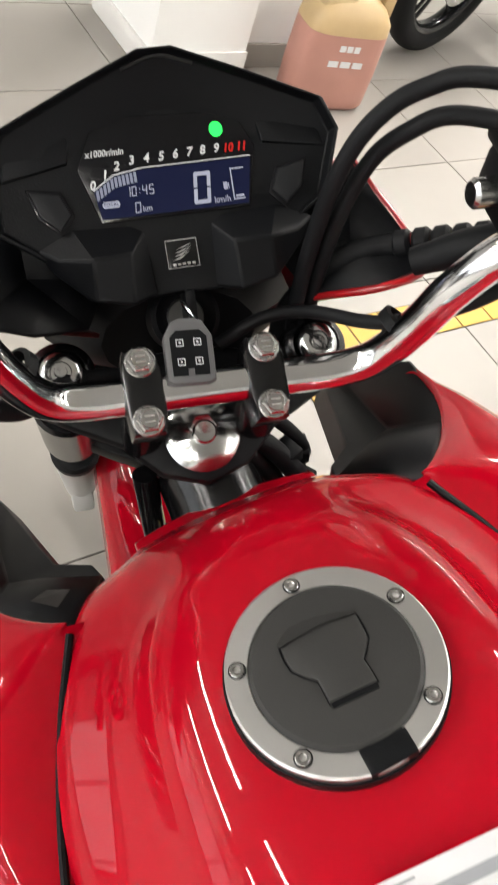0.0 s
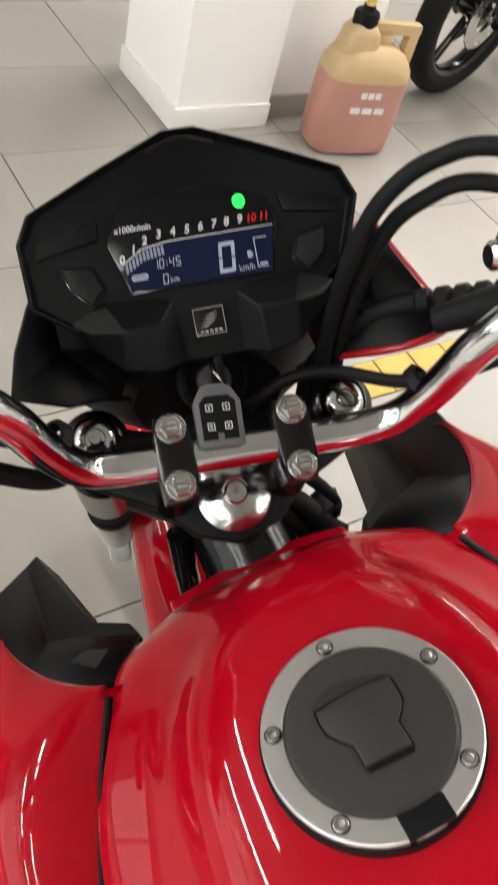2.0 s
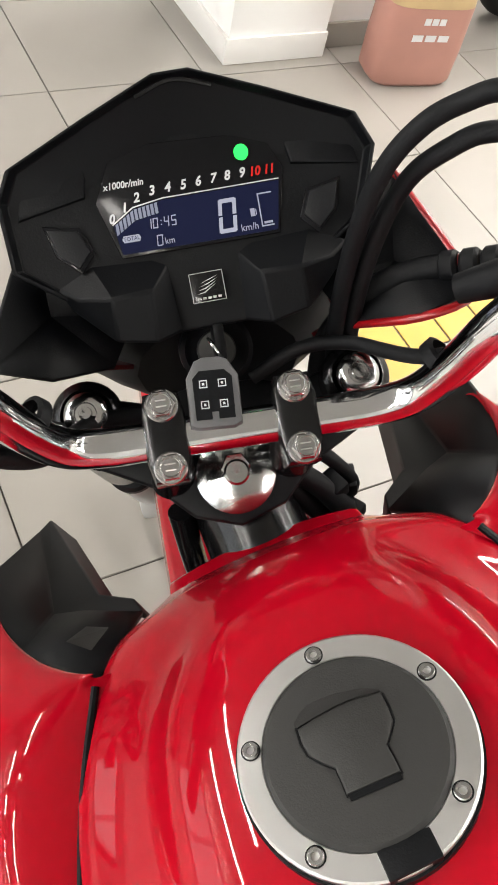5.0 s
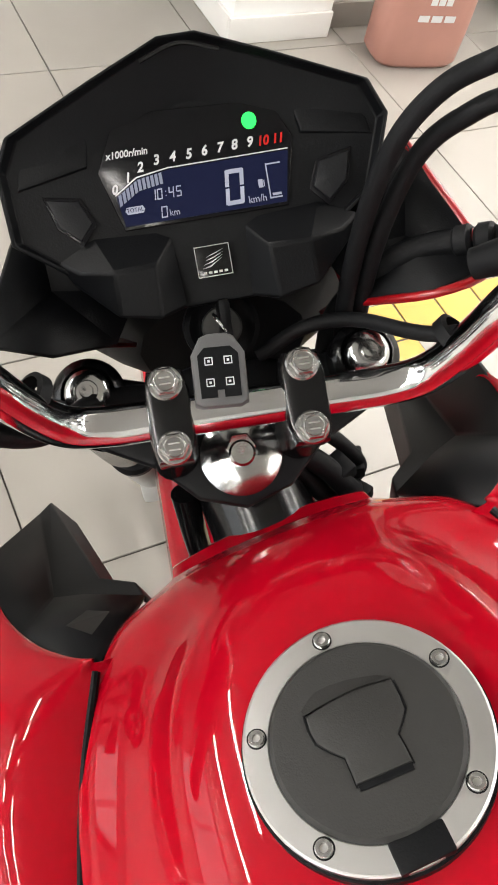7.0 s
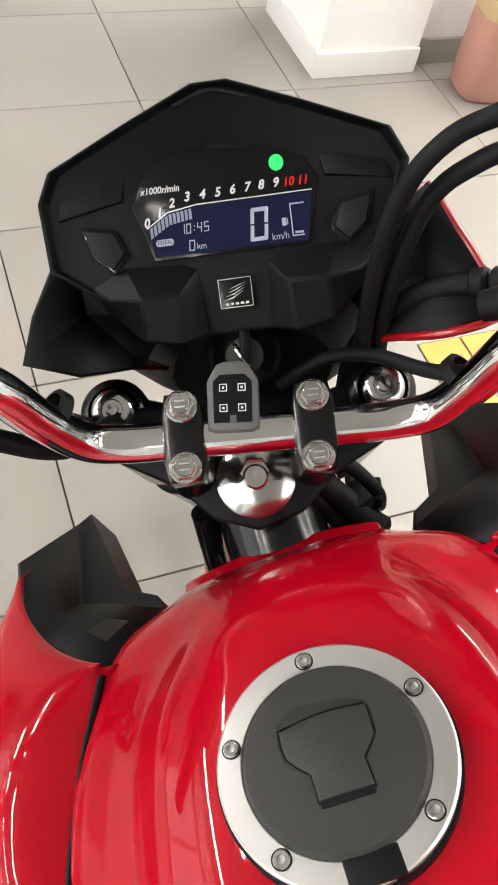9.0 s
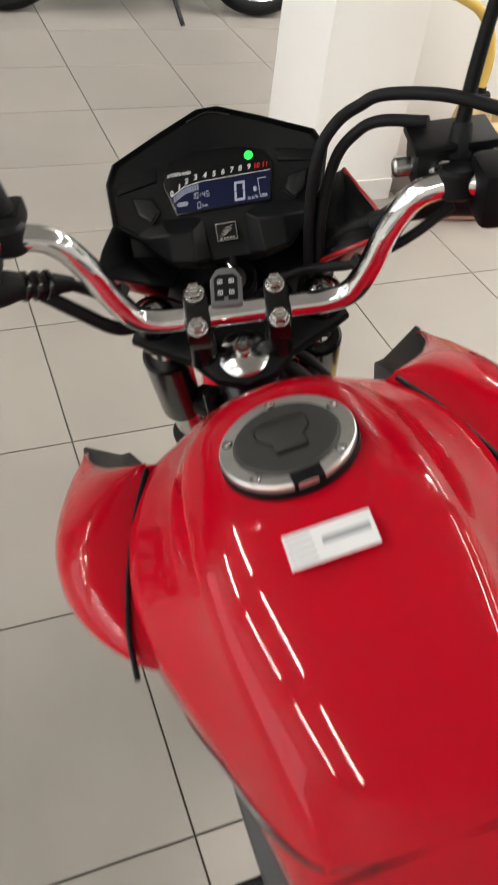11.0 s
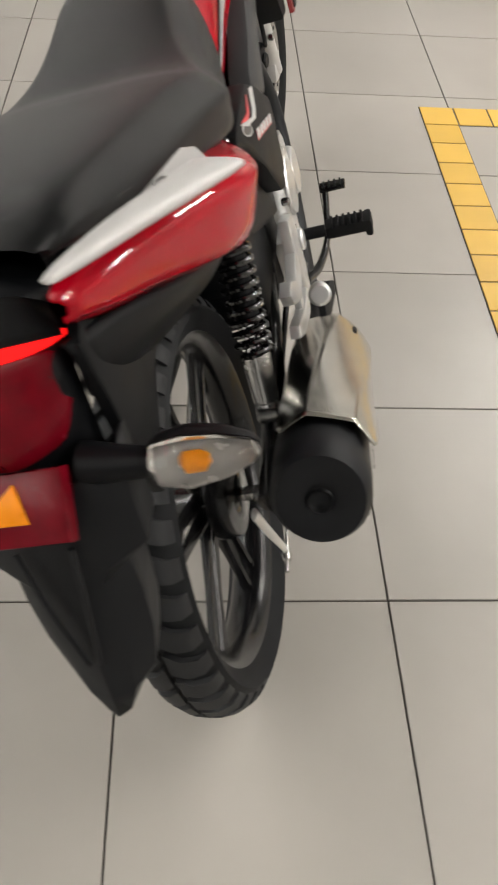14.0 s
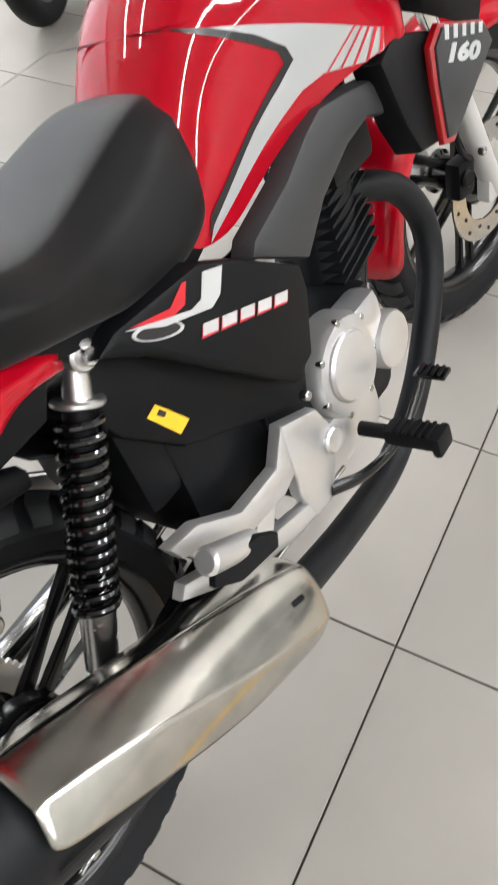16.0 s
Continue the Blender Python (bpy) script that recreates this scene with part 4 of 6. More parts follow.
part("key_ring", S(tube([RINGM @ Vector((0.0095 * math.cos(k * math.pi / 8), 0.0095 * math.sin(k * math.pi / 8), 0)) for k in range(17)], 0.0009, 8, 3)), CHROME, key)
FOBM = frame_on(H(-0.013, 0.006, 0.064), (-0.03, -0.34, 0.94), (0.99, -0.06, 0)) @ Matrix.Diagonal((0.88, 0.88, 0.9, 1))
fob = [(-0.0155, -0.019), (-0.011, -0.0215), (0.011, -0.0215), (0.0155, -0.019), (0.0158, 0.010), (0.010, 0.0205), (0.005, 0.0225), (-0.005, 0.0225), (-0.010, 0.0205), (-0.0158, 0.010)]
fb = part("remote_fob", S(slab(fob, 0.009, FOBM, 0.0025)), FOB, key, "grey remote fob with four buttons")
part("fob_face", S(slab([(-0.0115, -0.0165), (-0.002, -0.0165), (-0.002, -0.012), (0.002, -0.012), (0.002, -0.0165), (0.0115, -0.0165), (0.0118, 0.009), (0.0075, 0.0135), (-0.0075, 0.0135), (-0.0118, 0.009)], 0.0006, FOBM @ Matrix.Translation((0, 0, 0.0088)))), BLACKP, fb)
for u in (-0.0056, 0.0056):
    for v in (-0.0075, 0.0052):
        fr = [rectf for rectf in [[(u - .0024, v - .0024), (u + .0024, v - .0024), (u + .0024, v - .0018), (u - .0024, v - .0018)], [(u - .0024, v + .0018), (u + .0024, v + .0018), (u + .0024, v + .0024), (u - .0024, v + .0024)], [(u - .0024, v - .0018), (u - .0018, v - .0018), (u - .0018, v + .0018), (u - .0024, v + .0018)], [(u + .0018, v - .0018), (u + .0024, v - .0018), (u + .0024, v + .0018), (u + .0018, v + .0018)], [(u - .0007, v - .0007), (u + .0007, v - .0007), (u + .0007, v + .0007), (u - .0007, v + .0007)]]]
        part("fob_mark", S(join(*[slab(q, 0.0002, FOBM @ Matrix.Translation((0, 0, 0.0095))) for q in fr])), PAPER, fb)

# headlight cowl: black backs with a red edge on each side of the panel
UNSTEER = STEER.inverted()
COWL = [UNSTEER @ Vector(p) for p in ((.110, 1.075, .985), (.147, 1.09, .983), (.152, 1.06, .974), (.155, 1.03, .969), (.155, 1.002, .963), (.123, 1.0, .963), (.094, 1.03, .938), (.085, 1.06, .95))]
for s in (-1, 1):
    cow = [Vector((HEAD.x + s * (p.x - HEAD.x) + (0.010 if s < 0 else 0.0), p.y, p.z - (0.006 if s < 0 else 0.0))) for p in COWL]
    bm = bmesh.new()
    a = [bm.verts.new(p) for p in cow]
    c = bm.verts.new((cow[1] + cow[4] + cow[6]) / 3 + Vector((0, 0.012, -0.012)))
    for i in range(len(a)):
        bm.faces.new((a[i], a[(i + 1) % len(a)], c))
    part("cowl_back", S(bm), BLACKP, bike, smooth=30).modifiers.new("solid", "SOLIDIFY").thickness = 0.003
    if s > 0:
        part("cowl_edge", S(tube(cow[1:7], 0.0026, 10, 4)), REDF, bike, "glossy red edge of the headlight cowl")
    rings = [cow[:6]] + [[Vector((HEAD.x + (p.x - HEAD.x) * k, p.y + dy, p.z - dz)) for p in cow[:6]] for k, dy, dz in ((0.96, .02, .02), (0.85, .04, .05), (0.6, .06, .08))]
    part("headlight_cowl", S(loft(rings if s > 0 else rings[1:], closed=False)), REDF, bike, "glossy red headlight cowl", smooth=50).modifiers.new("solid", "SOLIDIFY").thickness = 0.003
part("headlight_shell", S(loft([[H(0.10 * w * math.cos(k * math.pi / 8), dy, -0.02 + 0.085 * w * math.sin(k * math.pi / 8)) for k in range(16)] for w, dy in ((0.55, 0.09), (1.0, 0.13), (1.05, 0.19), (0.8, 0.23))])), BLACKP, bike)

# ---------------------------------------------------------------- wheels
def wheel(parent, m, R=0.308, w=0.05, spokes=6, tread=True, turn=None, rimr=0.225, wire=False):
    """A cast wheel whose axle is x, placed by m."""
    t = (lambda b: turn(moved(b, m))) if turn else (lambda b: moved(b, m))
    XM = Matrix(((0, 0, 1, 0), (1, 0, 0, 0), (0, 1, 0, 0), (0, 0, 0, 1)))
    prof = [(rimr, -w * .62), (rimr + .018, -w * .86), (rimr + (R - rimr) * .5, -w), (R - .026, -w * .92), (R - .012, -w * .74), (R - .003, -w * .4), (R, 0), (R - .003, w * .4), (R - .012, w * .74), (R - .026, w * .92), (rimr + (R - rimr) * .5, w), (rimr + .018, w * .86), (rimr, w * .62)]
    if tread:
        prof = [(r - .004 if abs(x) < w * .9 and r > R - .02 else r, x) for r, x in prof]
    tyre = part("tyre", t(lathe(prof, XM, 72, ends=False)), RUBBER, parent, "black rubber tyre")
    if tread:
        bms = []
        n = 40
        for i in range(n):
            for sd in (-1, 1):
                a = 2 * math.pi * (i + (0.5 if sd > 0 else 0)) / n
                rows = []
                for q in range(6):
                    f = q / 5
                    xx = sd * w * (0.06 + 0.84 * f)
                    rr = float(np.interp(abs(xx), [0, w * .4, w * .74, w * .92], [R, R - .003, R - .012, R - .026])) + 0.0036
                    aa = a - 0.15 * f + 0.07 * f * f
                    wd = 0.056 - 0.010 * f
                    rows.append([(xx, rr * math.sin(aa + k), rr * math.cos(aa + k)) for k in (-wd, wd)] + [(xx, (rr - .010) * math.sin(aa + k), (rr - .010) * math.cos(aa + k)) for k in (wd, -wd)])
                bms.append(rows)
        bm = bmesh.new()
        for rows in bms:
            vs = [[bm.verts.new(p) for p in r] for r in rows]
            for a_, b_ in zip(vs, vs[1:]):
                for k in range(4):
                    bm.faces.new((a_[k], a_[(k + 1) % 4], b_[(k + 1) % 4], b_[k]))
            bm.faces.new(vs[0][::-1])
            bm.faces.new(vs[-1])
        tagged(part("tread", t(bm), TREAD_LIT, tyre), kind="stuff")
    rim = [(rimr + .014, -w * .62), (rimr + .012, -w * .70), (rimr - .002, -w * .66), (rimr - .016, -w * .40), (rimr - .020, 0), (rimr - .016, w * .40), (rimr - .002, w * .66), (rimr + .012, w * .70), (rimr + .014, w * .62)]
    part("rim", t(lathe(rim, XM, 72, ends=False)), CHROME if wire else BLACKG, parent, "chrome rim" if wire else "gloss black cast rim")
    for i in range(28 if wire else 0):
        a = 2 * math.pi * i / 28
        b = a + (0.5 if i % 2 else -0.5)
        part("spoke", t(rod((0.03 if i % 4 < 2 else -0.03, 0.045 * math.sin(b), 0.045 * math.cos(b)), (0, (rimr - .01) * math.sin(a), (rimr - .01) * math.cos(a)), 0.0024, n=6)), CHROME, parent)
    for i in range(0 if wire else spokes):
        for da in (-0.17, 0.17):
            a0, a1 = 2 * math.pi * i / spokes + da * 1.9, 2 * math.pi * i / spokes + da * 0.55
            p0 = (0, 0.045 * math.sin(a0), 0.045 * math.cos(a0))
            p1 = (0, (rimr - .012) * math.sin(a1), (rimr - .012) * math.cos(a1))
            part("spoke", t(tube([p0, tuple((a + b) / 2 for a, b in zip(p0, p1)), p1], [0.0085, 0.0058, 0.007], 8, 3, flat=1.6)), BLACKG, parent)
    part("hub", t(lathe([(0.03, -0.062), (0.044, -0.058), (0.044, -0.050), (0.036, -0.044), (0.035, 0.0), (0.036, 0.03), (0.050, 0.040), (0.03, 0.055)], XM, 32)), GLOSSB, parent)


rear = part("rear_wheel", box((0, 0, 0.309), (0.16, 0.016, 0.016), 0.003), STEEL, bike, "rear wheel with black cast rim")
wheel(rear, Matrix.Translation((0, 0, 0.309)), 0.2915, 0.0485, rimr=0.230)
front = part("front_wheel", S(box(AXLE_F, (0.17, 0.016, 0.016), 0.003)), STEEL, bike, "front wheel with black cast rim")
wheel(front, Matrix.Translation(AXLE_F), 0.303, 0.043, turn=S)
# front brake disc, caliper
XD = Matrix(((0, 0, 1, 0), (1, 0, 0, 0), (0, 1, 0, 0), (0, 0, 0, 1)))
part("brake_disc", S(moved(lathe([(0.075, -0.002), (0.118, -0.002), (0.118, 0.002), (0.075, 0.002)], XD, 48, ends=False), Matrix.Translation((AXLE_F.x + 0.058, AXLE_F.y, AXLE_F.z)))), STEEL, front, "drilled steel brake disc")
for k in range(18):
    r, a = 0.089 + 0.014 * (k % 2), k * math.pi / 9
    part("disc_hole", S(rod((AXLE_F.x + 0.0555, AXLE_F.y + r * math.sin(a), AXLE_F.z + r * math.cos(a)), (AXLE_F.x + 0.0608, AXLE_F.y + r * math.sin(a), AXLE_F.z + r * math.cos(a)), 0.0042, n=8)), BLACKP, front)
part("caliper", S(join(box((AXLE_F.x + 0.062, AXLE_F.y - 0.095, AXLE_F.z + 0.055), (0.036, 0.052, 0.075), 0.012), rod((AXLE_F.x + 0.05, AXLE_F.y - 0.10, AXLE_F.z + 0.06), (AXLE_F.x + 0.088, AXLE_F.y - 0.10, AXLE_F.z + 0.06), 0.018, n=20, bev=0.004))), BLACKP, bike, "black brake caliper")
part("caliper_bolt", S(rod((AXLE_F.x + 0.09, AXLE_F.y - 0.07, AXLE_F.z + 0.10), (AXLE_F.x + 0.10, AXLE_F.y - 0.07, AXLE_F.z + 0.10), 0.008, n=6)), STEEL, bike)
part("brake_hose", S(tube([(AXLE_F.x + 0.085, AXLE_F.y - 0.09, AXLE_F.z + 0.09), (AXLE_F.x + 0.10, AXLE_F.y - 0.15, AXLE_F.z + 0.15), (AXLE_F.x + 0.09, AXLE_F.y - 0.16, AXLE_F.z + 0.27), (AXLE_F.x + 0.07, AXLE_F.y - 0.18, AXLE_F.z + 0.42)], 0.005, 10, 8)), RUBBER, bike)
# front mudguard
rings = []
for k in range(13):
    a = radians(-96 + 136 * k / 12)
    rr = 0.330
    row = []
    for q, dz in ((-0.068, -0.045), (-0.063, -0.012), (-0.035, 0.0), (0, 0.004), (0.035, 0.0), (0.063, -0.012), (0.068, -0.045)):
        wq = 1.0 if k < 10 else 1.0 - 0.12 * (k - 9)
        row.append((AXLE_F.x + q * wq, AXLE_F.y + (rr + dz) * math.sin(a), AXLE_F.z + (rr + dz) * math.cos(a)))
    rings.append(row)
part("front_mudguard", S(loft(rings, closed=False)), RED, bike, "glossy red front mudguard", sub=1).modifiers.new("solid", "SOLIDIFY").thickness = 0.003

# ---------------------------------------------------------------- swing arm, shocks, chain
for s in (-1, 1):
    part("swing_arm", tube([(s * 0.10, -0.03, 0.318), (s * 0.10, 0.10, 0.322), (s * 0.095, 0.25, 0.335), (s * 0.08, 0.42, 0.355)], 0.019, 14, 5, flat=1.1), BLACKG, bike, "black swing arm")
    part("axle_block", box((s * 0.112, -0.01, 0.318), (0.012, 0.06, 0.035), 0.004), STEEL, bike)
    part("axle_nut", rod((s * 0.118, 0, 0.318), (s * 0.135, 0, 0.318), 0.013, n=6), STEEL, bike)
    top, bot = Vector((s * 0.106, 0.252, 0.682)), Vector((s * 0.106, 0.088, 0.372))
    ax = (bot - top).normalized()
    P = lambda d: top + ax * d
    LEN = (bot - top).length
    shk = part("shock_absorber", rod(P(0.03), P(LEN - 0.01), 0.012, n=16), CHROME, bike, "shock absorber with black coil spring")
    part("shock_eye", join(rod(P(-0.002) + Vector((-0.018, 0, 0)), P(-0.002) + Vector((0.018, 0, 0)), 0.017, n=24, bev=0.003), rod(P(0.0), P(0.04), 0.0125, 0.015, 20)), BRUSH, shk, "cast silver upper eye")
    part("shock_bolt", rod(P(-0.002) + Vector((s * 0.017, 0, 0)), P(-0.002) + Vector((s * 0.028, 0, 0)), 0.0095, n=12, bev=0.002), STEEL, shk)
    part("spring_cup", rod(P(0.040), P(0.048), 0.0275, n=28, bev=0.002), BRUSH, shk)
    turns, pts = 14, []
    u = ax.orthogonal().normalized()
    v = ax.cross(u)
    for k in range(turns * 14 + 1):
        a = 2 * math.pi * k / 14
        pts.append(P(0.053 + (LEN - 0.140) * k / (turns * 14)) + 0.0222 * (math.cos(a) * u + math.sin(a) * v))
    part("coil_spring", tube(pts, 0.0048, 8, 1, smooth=False), GLOSSB, shk, "gloss black coil spring")
    part("shock_cover", rod(P(0.047), P(0.22), 0.0165, n=20, bev=0.003), BLACKP, shk)
    part("shock_foot", join(rod(P(LEN - 0.09), P(LEN - 0.015), 0.020, 0.018, 20, 0.003), rod(bot + Vector((-0.016, 0, 0)), bot + Vector((0.016, 0, 0)), 0.015, n=20, bev=0.003)), STEEL, shk)
part("chain", tube([(-0.055, -0.06, 0.375), (-0.055, 0.12, 0.372), (-0.055, 0.40, 0.375)], 0.0065, 6, 8), STEEL, bike)
part("chain", tube([(-0.055, -0.04, 0.262), (-0.055, 0.15, 0.275), (-0.055, 0.40, 0.315)], 0.0065, 6, 8), STEEL, bike)
part("rear_sprocket", moved(lathe([(0.03, -0.003), (0.072, -0.003), (0.072, 0.003), (0.03, 0.003)], XD, 40, ends=False), Matrix.Translation((-0.056, 0, 0.318))), BRUSH, rear, "steel rear sprocket")
part("sprocket_teeth", join(*[box((-0.056, 0.0745 * math.sin(k * math.pi / 20), 0.318 + 0.0745 * math.cos(k * math.pi / 20)), (0.005, 0.006, 0.006)) for k in range(40)]), BRUSH, rear)
part("brake_drum", moved(lathe([(0.028, 0.052), (0.062, 0.048), (0.066, 0.04), (0.066, 0.02)], XD, 36), Matrix.Translation((0, 0, 0.318))), BLACKG, rear, "black brake drum plate")
part("brake_arm", join(box((0.09, 0.03, 0.285), (0.012, 0.085, 0.016), 0.004, None), rod((0.075, -0.012, 0.318), (0.135, -0.012, 0.318), 0.012, n=16, bev=0.002)), STEEL, bike)
part("torque_rod", rod((0.088, 0.05, 0.285), (0.105, 0.40, 0.300), 0.0055, n=10), BLACKG, bike)
part("brake_rod", rod((0.10, -0.02, 0.250), (0.135, 0.53, 0.285), 0.0035, n=8), STEEL, bike)
part("brake_cam_lever", tube([(.078, -.050, .325), (.082, -.040, .270), (.088, -.025, .200)], [.010, .009, .007], 10, 5, flat=0.45), BRUSH, bike, "bare steel brake lever")
part("adjuster_nut", join(rod((.089, -.058, .189), (.0895, .010, .201), .0032, n=10), rod((.0888, -.040, .192), (.0890, -.028, .194), .007, n=12, bev=.001)), STEEL, bike)

# ---------------------------------------------------------------- exhaust
M0, M1 = Vector((0.168, 0.322, 0.262)), Vector((0.2005, -0.153, 0.4715))
md = (M1 - M0).normalized()
MM = frame_on(M0, md, (1, 0, 0))
ML = (M1 - M0).length


def oval(z, rx, ry, n=32):
    return [MM @ Vector((rx * math.cos(2 * math.pi * k / n), ry * math.sin(2 * math.pi * k / n), z)) for k in range(n)]


part("muffler", loft([oval(-0.03, .022, .022), oval(0.0, .030, .032), oval(0.05, .046, .050), oval(0.14, .054, .058), oval(ML - 0.06, .058, .062), oval(ML - 0.012, .057, .061), oval(ML, .050, .054), oval(ML + 0.002, .020, .020), oval(ML - 0.006, .012, .012)]), PIPE, bike, "matt black muffler", smooth=50)
part("muffler_outlet", lathe([(0.010, 0.001), (0.014, 0.004), (0.016, 0.001)], MM @ Matrix.Translation((0, 0, ML + 0.001)), 24, ends=False), BLACKP, bike)
part("muffler_mark", box((0, 0, 0), (0.0006, 0.006, 0.05), 0, MM @ Matrix.Rotation(radians(-8), 4, "Z") @ Matrix.Translation((0.0605, 0, ML - 0.10))), GREYP, bike)
sh = []
for z, r, a0, a1 in ((-0.012, .036, -40, 95), (0.012, .058, -46, 105), (0.022, .064, -48, 110), (0.05, .067, -50, 118), (0.14, .068, -42, 128), (0.22, .069, -22, 128), (0.32, .070, -4, 129), (0.40, .071, 8, 130), (0.452, .070, 14, 128)):
    row = []
    for k, kr in enumerate((1.0, 0.995, 1.015, 1.065, 1.01, .992, 1.01, 1.065, 1.015, .995, 1.0)):
        a = radians(a0 + (a1 - a0) * k / 10)
        row.append(MM @ Vector((r * kr * math.cos(a), r * kr * math.sin(a), z)))
    sh.append(row)
part("heat_shield", loft(sh, closed=False, crease=((3, 0.85), (7, 0.85))), SHIELD, bike, "polished steel heat shield", sub=2).modifiers.new("solid", "SOLIDIFY").thickness = 0.0025
part("shield_slot", box((0, 0, 0), (0.003, 0.007, 0.022), 0.001, MM @ Matrix.Rotation(radians(38), 4, "Z") @ Matrix.Translation((0.066, 0, 0.065))), BLACKP, bike)
part("exhaust_pipe", tube([(0.02, 0.84, 0.535), (0.045, 0.885, 0.525), (0.058, 0.950, 0.485), (0.066, 0.990, 0.415), (0.073, 0.978, 0.345), (0.079, 0.915, 0.262), (0.085, 0.814, 0.178), (0.098, 0.677, 0.142), (0.130, 0.502, 0.188), (0.166, 0.33, 0.258)], 0.0235, 18, 8), PIPE, bike, "matt black exhaust pipe")

# ---------------------------------------------------------------- engine
part("crankcase", join(box((0, 0.63, 0.34), (0.18, 0.30, 0.20), 0.03), box((0, 0.52, 0.40), (0.20, 0.16, 0.14), 0.03)), GREYP, bike, "dark engine crankcase")
def disc(c, r, x0, x1, dome=0.008):
    return lathe([(r, 0), (r, x1 - x0 - dome), (r * .93, x1 - x0 - dome * .3), (r * .6, x1 - x0), (0, x1 - x0)], frame_on((x0, c[0], c[1]), (1, 0, 0)), 36)


part("clutch_cover", disc((0.625, 0.388), 0.077, 0.080, 0.128, 0.014), ALU, bike, "silver clutch cover")
part("clutch_plate", disc((0.620, 0.393), 0.052, 0.122, 0.136, 0.006), ALU, bike)
part("oil_filter_cover", disc((0.734, 0.356), 0.045, 0.08, 0.133, 0.008), ALU, bike, "silver round oil cover")
part("case_neck", box((0.10, 0.68, 0.41), (0.05, 0.11, 0.08), 0.018), ALU, bike)
part("case_lower", box((0.09, 0.60, 0.30), (0.06, 0.16, 0.09), 0.02), ALU, bike)
part("left_cover", mirrored(disc((0.62, 0.36), 0.085, 0.080, 0.130, 0.014)), ALU, bike, "silver left engine cover")
for k in range(7):
    a = 2 * math.pi * k / 7
    part("case_bolt", rod((0.112, 0.625 + 0.071 * math.sin(a), 0.388 + 0.071 * math.cos(a)), (0.125, 0.625 + 0.071 * math.sin(a), 0.388 + 0.071 * math.cos(a)), 0.0055, n=10, bev=0.001), STEEL, bike)
for k in range(9):
    part("cooling_fin", box((0, 0.80 + 0.004 * k, 0.44 + 0.016 * k), (0.13 - 0.003 * k, 0.12, 0.005), 0.002, Matrix.Rotation(radians(14), 4, "X")), GREYP, bike)
part("cylinder", rod((0, 0.79, 0.42), (0, 0.84, 0.60), 0.055, n=28), GREYP, bike)
part("cylinder_head", box((0, 0.85, 0.60), (0.13, 0.12, 0.07), 0.015), GREYP, bike)
part("frame_tube", tube([(0, 0.96, 0.78), (0, 0.93, 0.62), (0, 0.90, 0.45), (0, 0.80, 0.27)], 0.018, 14, 6), BLACKG, bike, "black frame down tube")
for s in (-1, 1):
    part("frame_rail", tube([(s * 0.02, 0.93, 0.80), (s * 0.06, 0.75, 0.70), (s * 0.09, 0.55, 0.62), (s * 0.09, 0.30, 0.66), (s * 0.085, 0.0, 0.74)], 0.015, 12, 6), BLACKG, bike)
    part("frame_post", tube([(s * 0.09, 0.50, 0.62), (s * 0.085, 0.46, 0.45), (s * 0.08, 0.44, 0.33)], 0.017, 12, 6), BLACKG, bike)
part("battery_box", box((0, 0.36, 0.55), (0.19, 0.22, 0.20), 0.02), BLACKP, bike)
part("airbox", box((0, 0.385, 0.455), (0.20, 0.17, 0.20), 0.02), BLACKP, bike)
part("inner_mudguard", loft([[(q, 0.318 * 0 + 0.345 * math.sin(radians(a)), 0.318 + 0.345 * math.cos(radians(a))) for q in (-0.075, -0.06, 0, 0.06, 0.075)] for a in range(30, 100, 10)], closed=False), BLACKP, bike).modifiers.new("solid", "SOLIDIFY").thickness = 0.004

